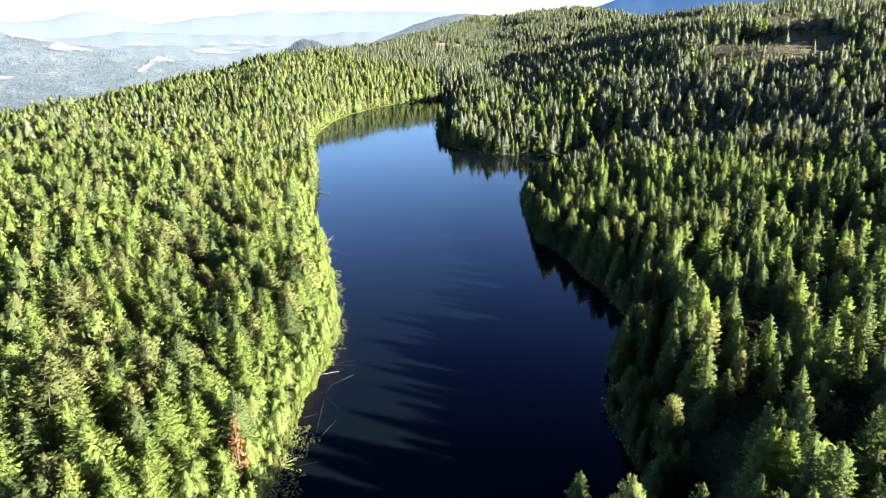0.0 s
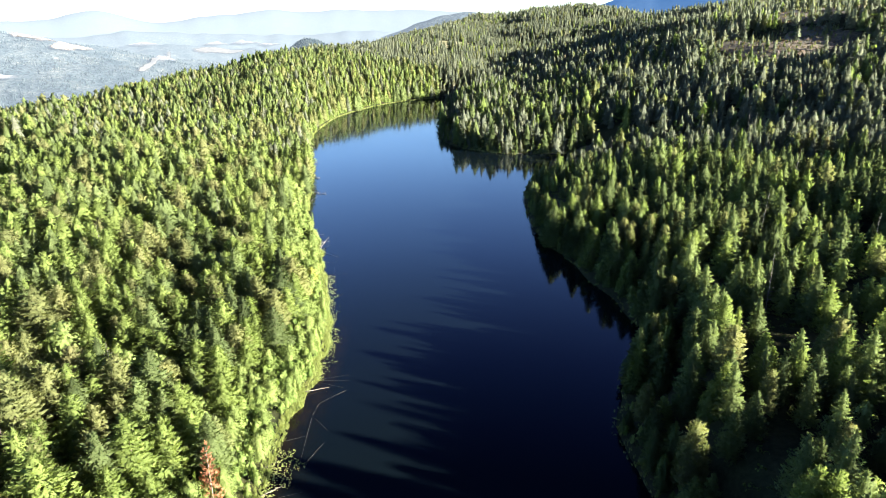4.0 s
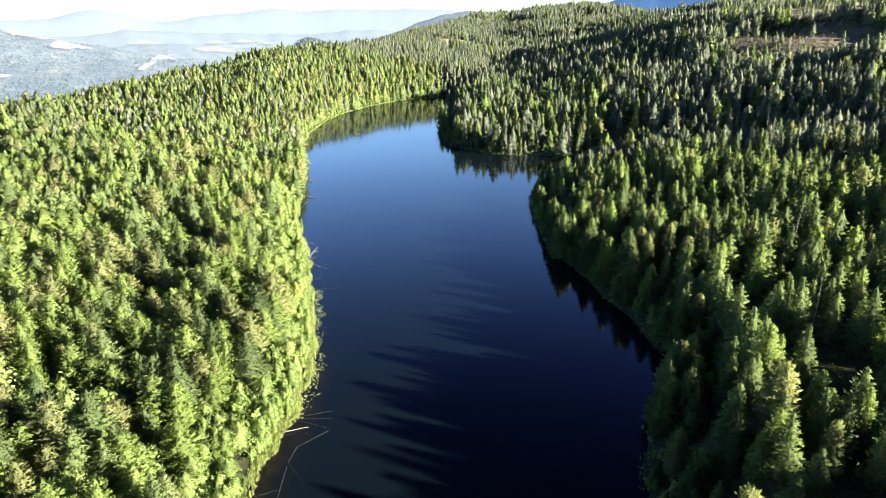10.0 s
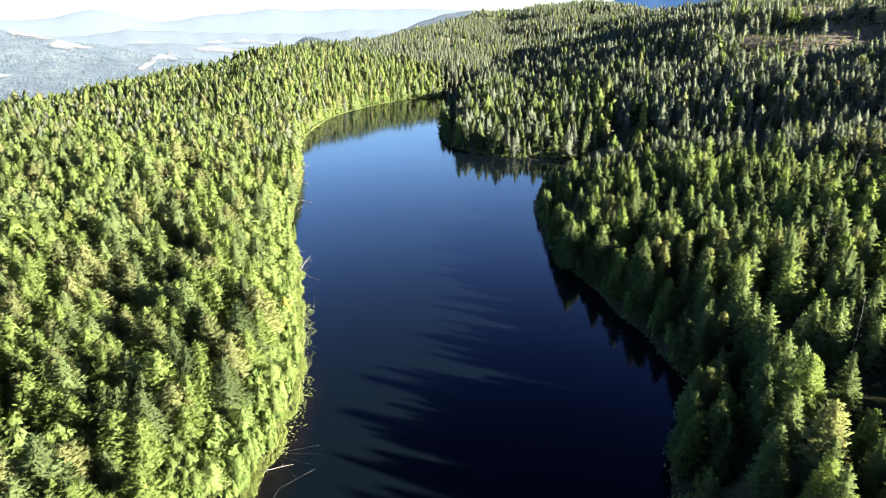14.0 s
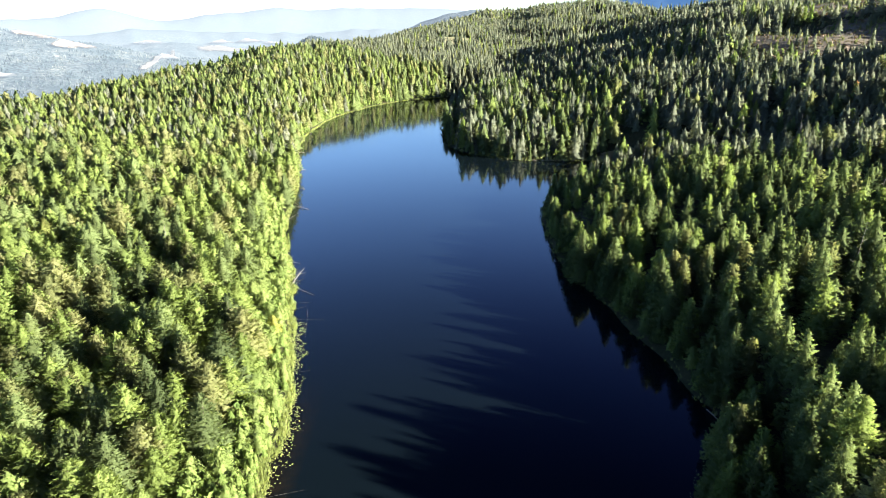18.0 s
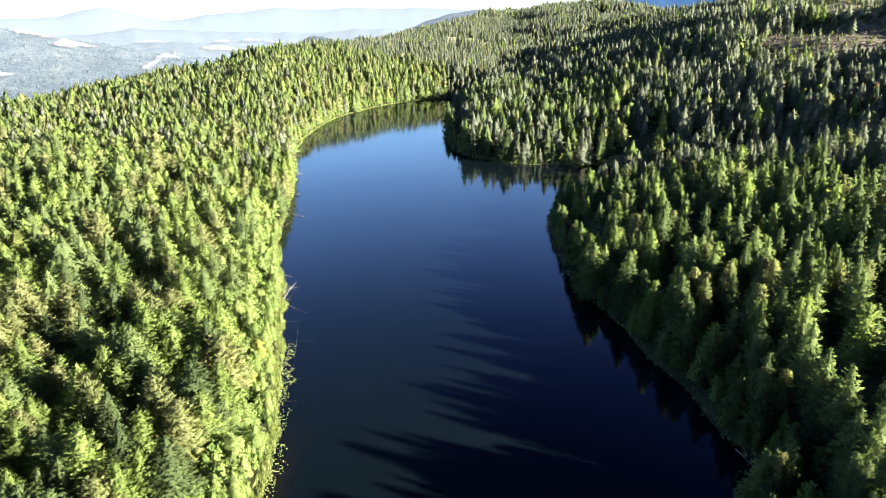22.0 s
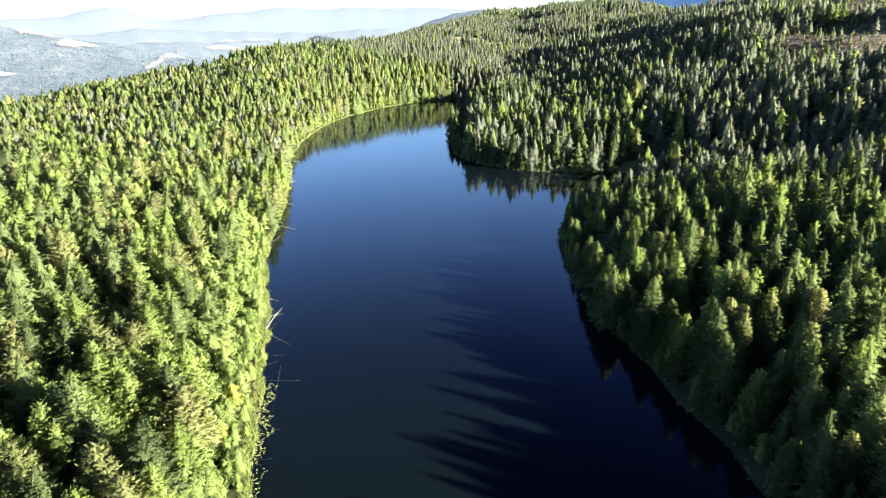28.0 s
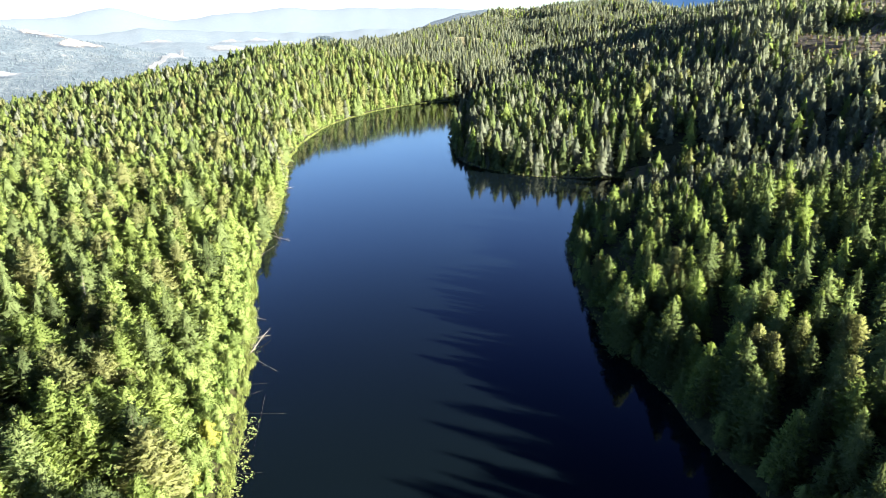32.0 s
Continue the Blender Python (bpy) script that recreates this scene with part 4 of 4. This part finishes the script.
# ---- slash and stumps on the logged slopes ----
g = np.random.default_rng(37)
vs, fs, base = [], [], 0
for cx, cy, rx, ry, count in ((253, 472, 46, 60, 520), (336, 570, 60, 62, 520)):
    a, q = g.uniform(0, 6.28, count), np.sqrt(g.random(count))
    px, py = cx + rx * q * np.cos(a), cy + ry * q * np.sin(a)
    pz = land(px, py)
    for x, y, z in zip(px, py, pz):
        d, ln = g.uniform(0, 6.28), g.uniform(1.5, 6.0)
        stump = g.random() < 0.3
        tip = (x, y, z + 0.9) if stump else (x + math.cos(d) * ln, y + math.sin(d) * ln, z + g.uniform(0.1, 0.9))
        v, f = tube([(x, y, z - 0.1), tip], (0.3, 0.28) if stump else (0.13, 0.06), 5)
        vs.append(v)
        fs.append(f + base)
        base += len(v)
tagged(mesh_object("logging_slash", np.concatenate(vs), np.concatenate(fs), BARK["pine"]), "brown slash and stumps on the logged slopes", "slash", kind="stuff")

a, q = g.uniform(0, 6.28, 1500), np.sqrt(g.random(1500))
half = np.arange(1500) % 2 == 0
pl = np.stack([np.where(half, 253 + 50 * q * np.cos(a), 336 + 64 * q * np.cos(a)), np.where(half, 472 + 63 * q * np.sin(a), 570 + 68 * q * np.sin(a))], -1)
hb = 0.6 + 3.6 * g.random(len(pl)) ** 3
strew("young_growth", lambda k: skirts(k, 3, 4, 0.34, 0.0, 0.7), 4, pl, hb, hb * g.uniform(0.8, 1.5, len(pl)), g.random(len(pl)) * 0.45, WOODS["pine"],
      "young green saplings among the slash on the logged slopes", "saplings")

a, q = g.uniform(0, 6.28, 1500), np.sqrt(g.random(1500))
half = np.arange(1500) % 2 == 0
pl = np.stack([np.where(half, 253 + 50 * q * np.cos(a), 336 + 64 * q * np.cos(a)), np.where(half, 472 + 63 * q * np.sin(a), 570 + 68 * q * np.sin(a))], -1)
hb = g.uniform(0.5, 1.7, len(pl))
strew("brush", lambda k: broadleaf(k, 5, 6, 0.6, 0.02, 0.13), 4, pl, hb, hb * 1.6, g.random(len(pl)),
      foliage("brush_leaves", (0.060, 0.058, 0.026), (0.125, 0.088, 0.048), (0.17, 0.12, 0.07), joined=True), "brown and olive brush on the logged slopes", "shrubs")

# ---- the far valley: bare cut, fields, gravel bars, low mist, woods ----
def polar(az, r):
    return r * np.sin(np.radians(az)), r * np.cos(np.radians(az))


def thinning(m, n, l, p, scale, lo, hi):
    """Lets a cover fade out, ragged, where its 'cover' attribute falls to nothing."""
    at = n.new("ShaderNodeAttribute")
    at.attribute_name = "cover"
    add, clear, x = n.new("ShaderNodeMath"), n.new("ShaderNodeBsdfTransparent"), n.new("ShaderNodeMixShader")
    add.operation = "ADD"
    l.new(at.outputs["Fac"], add.inputs[0])
    l.new(noise_node(n, l, scale, 4, 0.65), add.inputs[1])
    l.new(ramp(n, l, add.outputs[0], ((lo, (0, 0, 0)), (hi, (1, 1, 1)))), x.inputs[0])
    l.new(clear.outputs[0], x.inputs[1])
    l.new(p.outputs[0], x.inputs[2])
    l.new(x.outputs[0], n["Material Output"].inputs[0])


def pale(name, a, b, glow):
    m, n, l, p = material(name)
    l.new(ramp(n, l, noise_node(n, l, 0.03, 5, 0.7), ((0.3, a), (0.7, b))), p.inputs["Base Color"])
    # haze over the far ground put in as a steady glow
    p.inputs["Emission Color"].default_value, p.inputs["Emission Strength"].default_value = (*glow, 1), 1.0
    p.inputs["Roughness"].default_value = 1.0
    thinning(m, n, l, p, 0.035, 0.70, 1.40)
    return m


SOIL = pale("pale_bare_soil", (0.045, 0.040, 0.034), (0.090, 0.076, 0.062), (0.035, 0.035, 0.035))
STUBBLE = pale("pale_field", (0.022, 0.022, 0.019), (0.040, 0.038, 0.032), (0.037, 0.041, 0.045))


def patch_of(name, stops, mat, label, category, wide=15):
    """A patch of bare ground over the far land: stops of azimuth, nearest and farthest distance."""
    st = np.array(stops, float)
    t = np.linspace(0, len(st) - 1, 40)
    az, r0, r1 = (np.interp(t, np.arange(len(st)), st[:, k]) for k in range(3))
    side = np.linspace(0, 1, 13)
    q = r0[:, None] + (r1 - r0)[:, None] * side[None] * 1.16 - 0.08 * (r1 - r0)[:, None]
    px, py = polar(az[:, None] + 0 * q, q)
    pz = far_land(px, py) + 7
    cover = np.clip(2.4 * np.minimum(side, 1 - side), 0, 1)[None] * np.clip(4 * np.minimum(t, t[-1] - t) / t[-1] + 0.25, 0, 1)[:, None]
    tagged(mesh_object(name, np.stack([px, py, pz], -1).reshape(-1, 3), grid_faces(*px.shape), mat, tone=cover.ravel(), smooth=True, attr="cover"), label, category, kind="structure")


CUTS = (((-33.0, 2850, 2960), (-32.2, 2770, 2990), (-31.3, 2660, 2950), (-30.1, 2660, 2960)), ((-30.6, 2530, 2600), (-30.0, 2540, 2700), (-29.5, 2540, 2890), (-28.8, 2620, 2750), (-27.6, 2640, 2710)))
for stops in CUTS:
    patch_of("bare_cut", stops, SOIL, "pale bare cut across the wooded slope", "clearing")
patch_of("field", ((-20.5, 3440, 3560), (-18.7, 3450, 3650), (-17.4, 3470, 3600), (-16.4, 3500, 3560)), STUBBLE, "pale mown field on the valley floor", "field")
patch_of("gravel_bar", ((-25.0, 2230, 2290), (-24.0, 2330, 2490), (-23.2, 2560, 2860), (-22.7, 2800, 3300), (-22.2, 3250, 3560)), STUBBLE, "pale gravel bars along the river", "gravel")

# mist: near-black base, its daylight white put in as glow
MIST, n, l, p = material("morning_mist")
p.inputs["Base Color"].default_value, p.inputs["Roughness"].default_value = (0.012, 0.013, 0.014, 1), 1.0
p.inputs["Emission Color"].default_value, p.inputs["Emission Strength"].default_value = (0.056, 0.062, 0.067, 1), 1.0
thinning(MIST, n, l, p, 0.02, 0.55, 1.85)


def mist(az, r, wide, high, seed):
    """A low bank of mist: one soft mound that thins towards its rim."""
    g = np.random.default_rng(seed)
    cx, cy = polar(az, r)
    cz = float(far_land(np.array([cx]), np.array([cy]))[0])
    q, a = np.meshgrid(np.linspace(0, 1, 16), np.linspace(0, 2 * math.pi, 41), indexing="ij")
    rim = 1 + 0.2 * np.sin(2 * a + seed) + 0.12 * np.sin(5 * a + seed)
    x, y = cx + wide * q * rim * np.cos(a), cy + 70 * q * rim * np.sin(a)
    z = cz + high * (1 - q ** 2) * (1 + 0.25 * np.sin(x / wide * 4 + seed) + 0.12 * np.sin(x / wide * 11)) - 2 * q
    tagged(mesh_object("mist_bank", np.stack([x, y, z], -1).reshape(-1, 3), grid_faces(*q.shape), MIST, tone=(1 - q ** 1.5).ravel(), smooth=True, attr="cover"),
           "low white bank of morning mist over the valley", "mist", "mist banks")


for k, (az, r, wide, high) in enumerate(((-24.2, 3980, 120, 13), (-18.6, 4000, 70, 14), (-16.3, 4010, 75, 18), (-14.4, 4000, 60, 11), (-23.0, 2700, 60, 12), (-34.4, 2150, 70, 8))):
    mist(az, r, wide, high, 300 + k)

g = np.random.default_rng(17)
az, r = g.uniform(-38, -17, 7000), g.uniform(1750, 3050, 7000)
fx, fy = polar(az, r)
keep = waves(fx, fy, 170, 81) > -0.35
for stops in CUTS:
    st = np.array(stops)
    inside = (az > st[0, 0]) & (az < st[-1, 0]) & (r > np.interp(az, st[:, 0], st[:, 1])) & (r < np.interp(az, st[:, 0], st[:, 2]))
    keep &= ~inside
fx, fy = fx[keep], fy[keep]
kx, ky = g.normal(-590, 80, 900), g.normal(3030, 100, 900)
fx, fy = np.concatenate([fx, kx]), np.concatenate([fy, ky])
fz, fh = far_land(fx, fy) - 2, g.uniform(5, 10, len(fx))
v, f = skirts(5, 3, 3, 0.24, 0.0, 0.6)
pv = np.stack([v[:, 0] * fh[:, None] + fx[:, None], v[:, 1] * fh[:, None] + fy[:, None], v[:, 2] * fh[:, None] + fz[:, None]], -1).reshape(-1, 3)
# haze put into these trees' colour and glow, growing with distance
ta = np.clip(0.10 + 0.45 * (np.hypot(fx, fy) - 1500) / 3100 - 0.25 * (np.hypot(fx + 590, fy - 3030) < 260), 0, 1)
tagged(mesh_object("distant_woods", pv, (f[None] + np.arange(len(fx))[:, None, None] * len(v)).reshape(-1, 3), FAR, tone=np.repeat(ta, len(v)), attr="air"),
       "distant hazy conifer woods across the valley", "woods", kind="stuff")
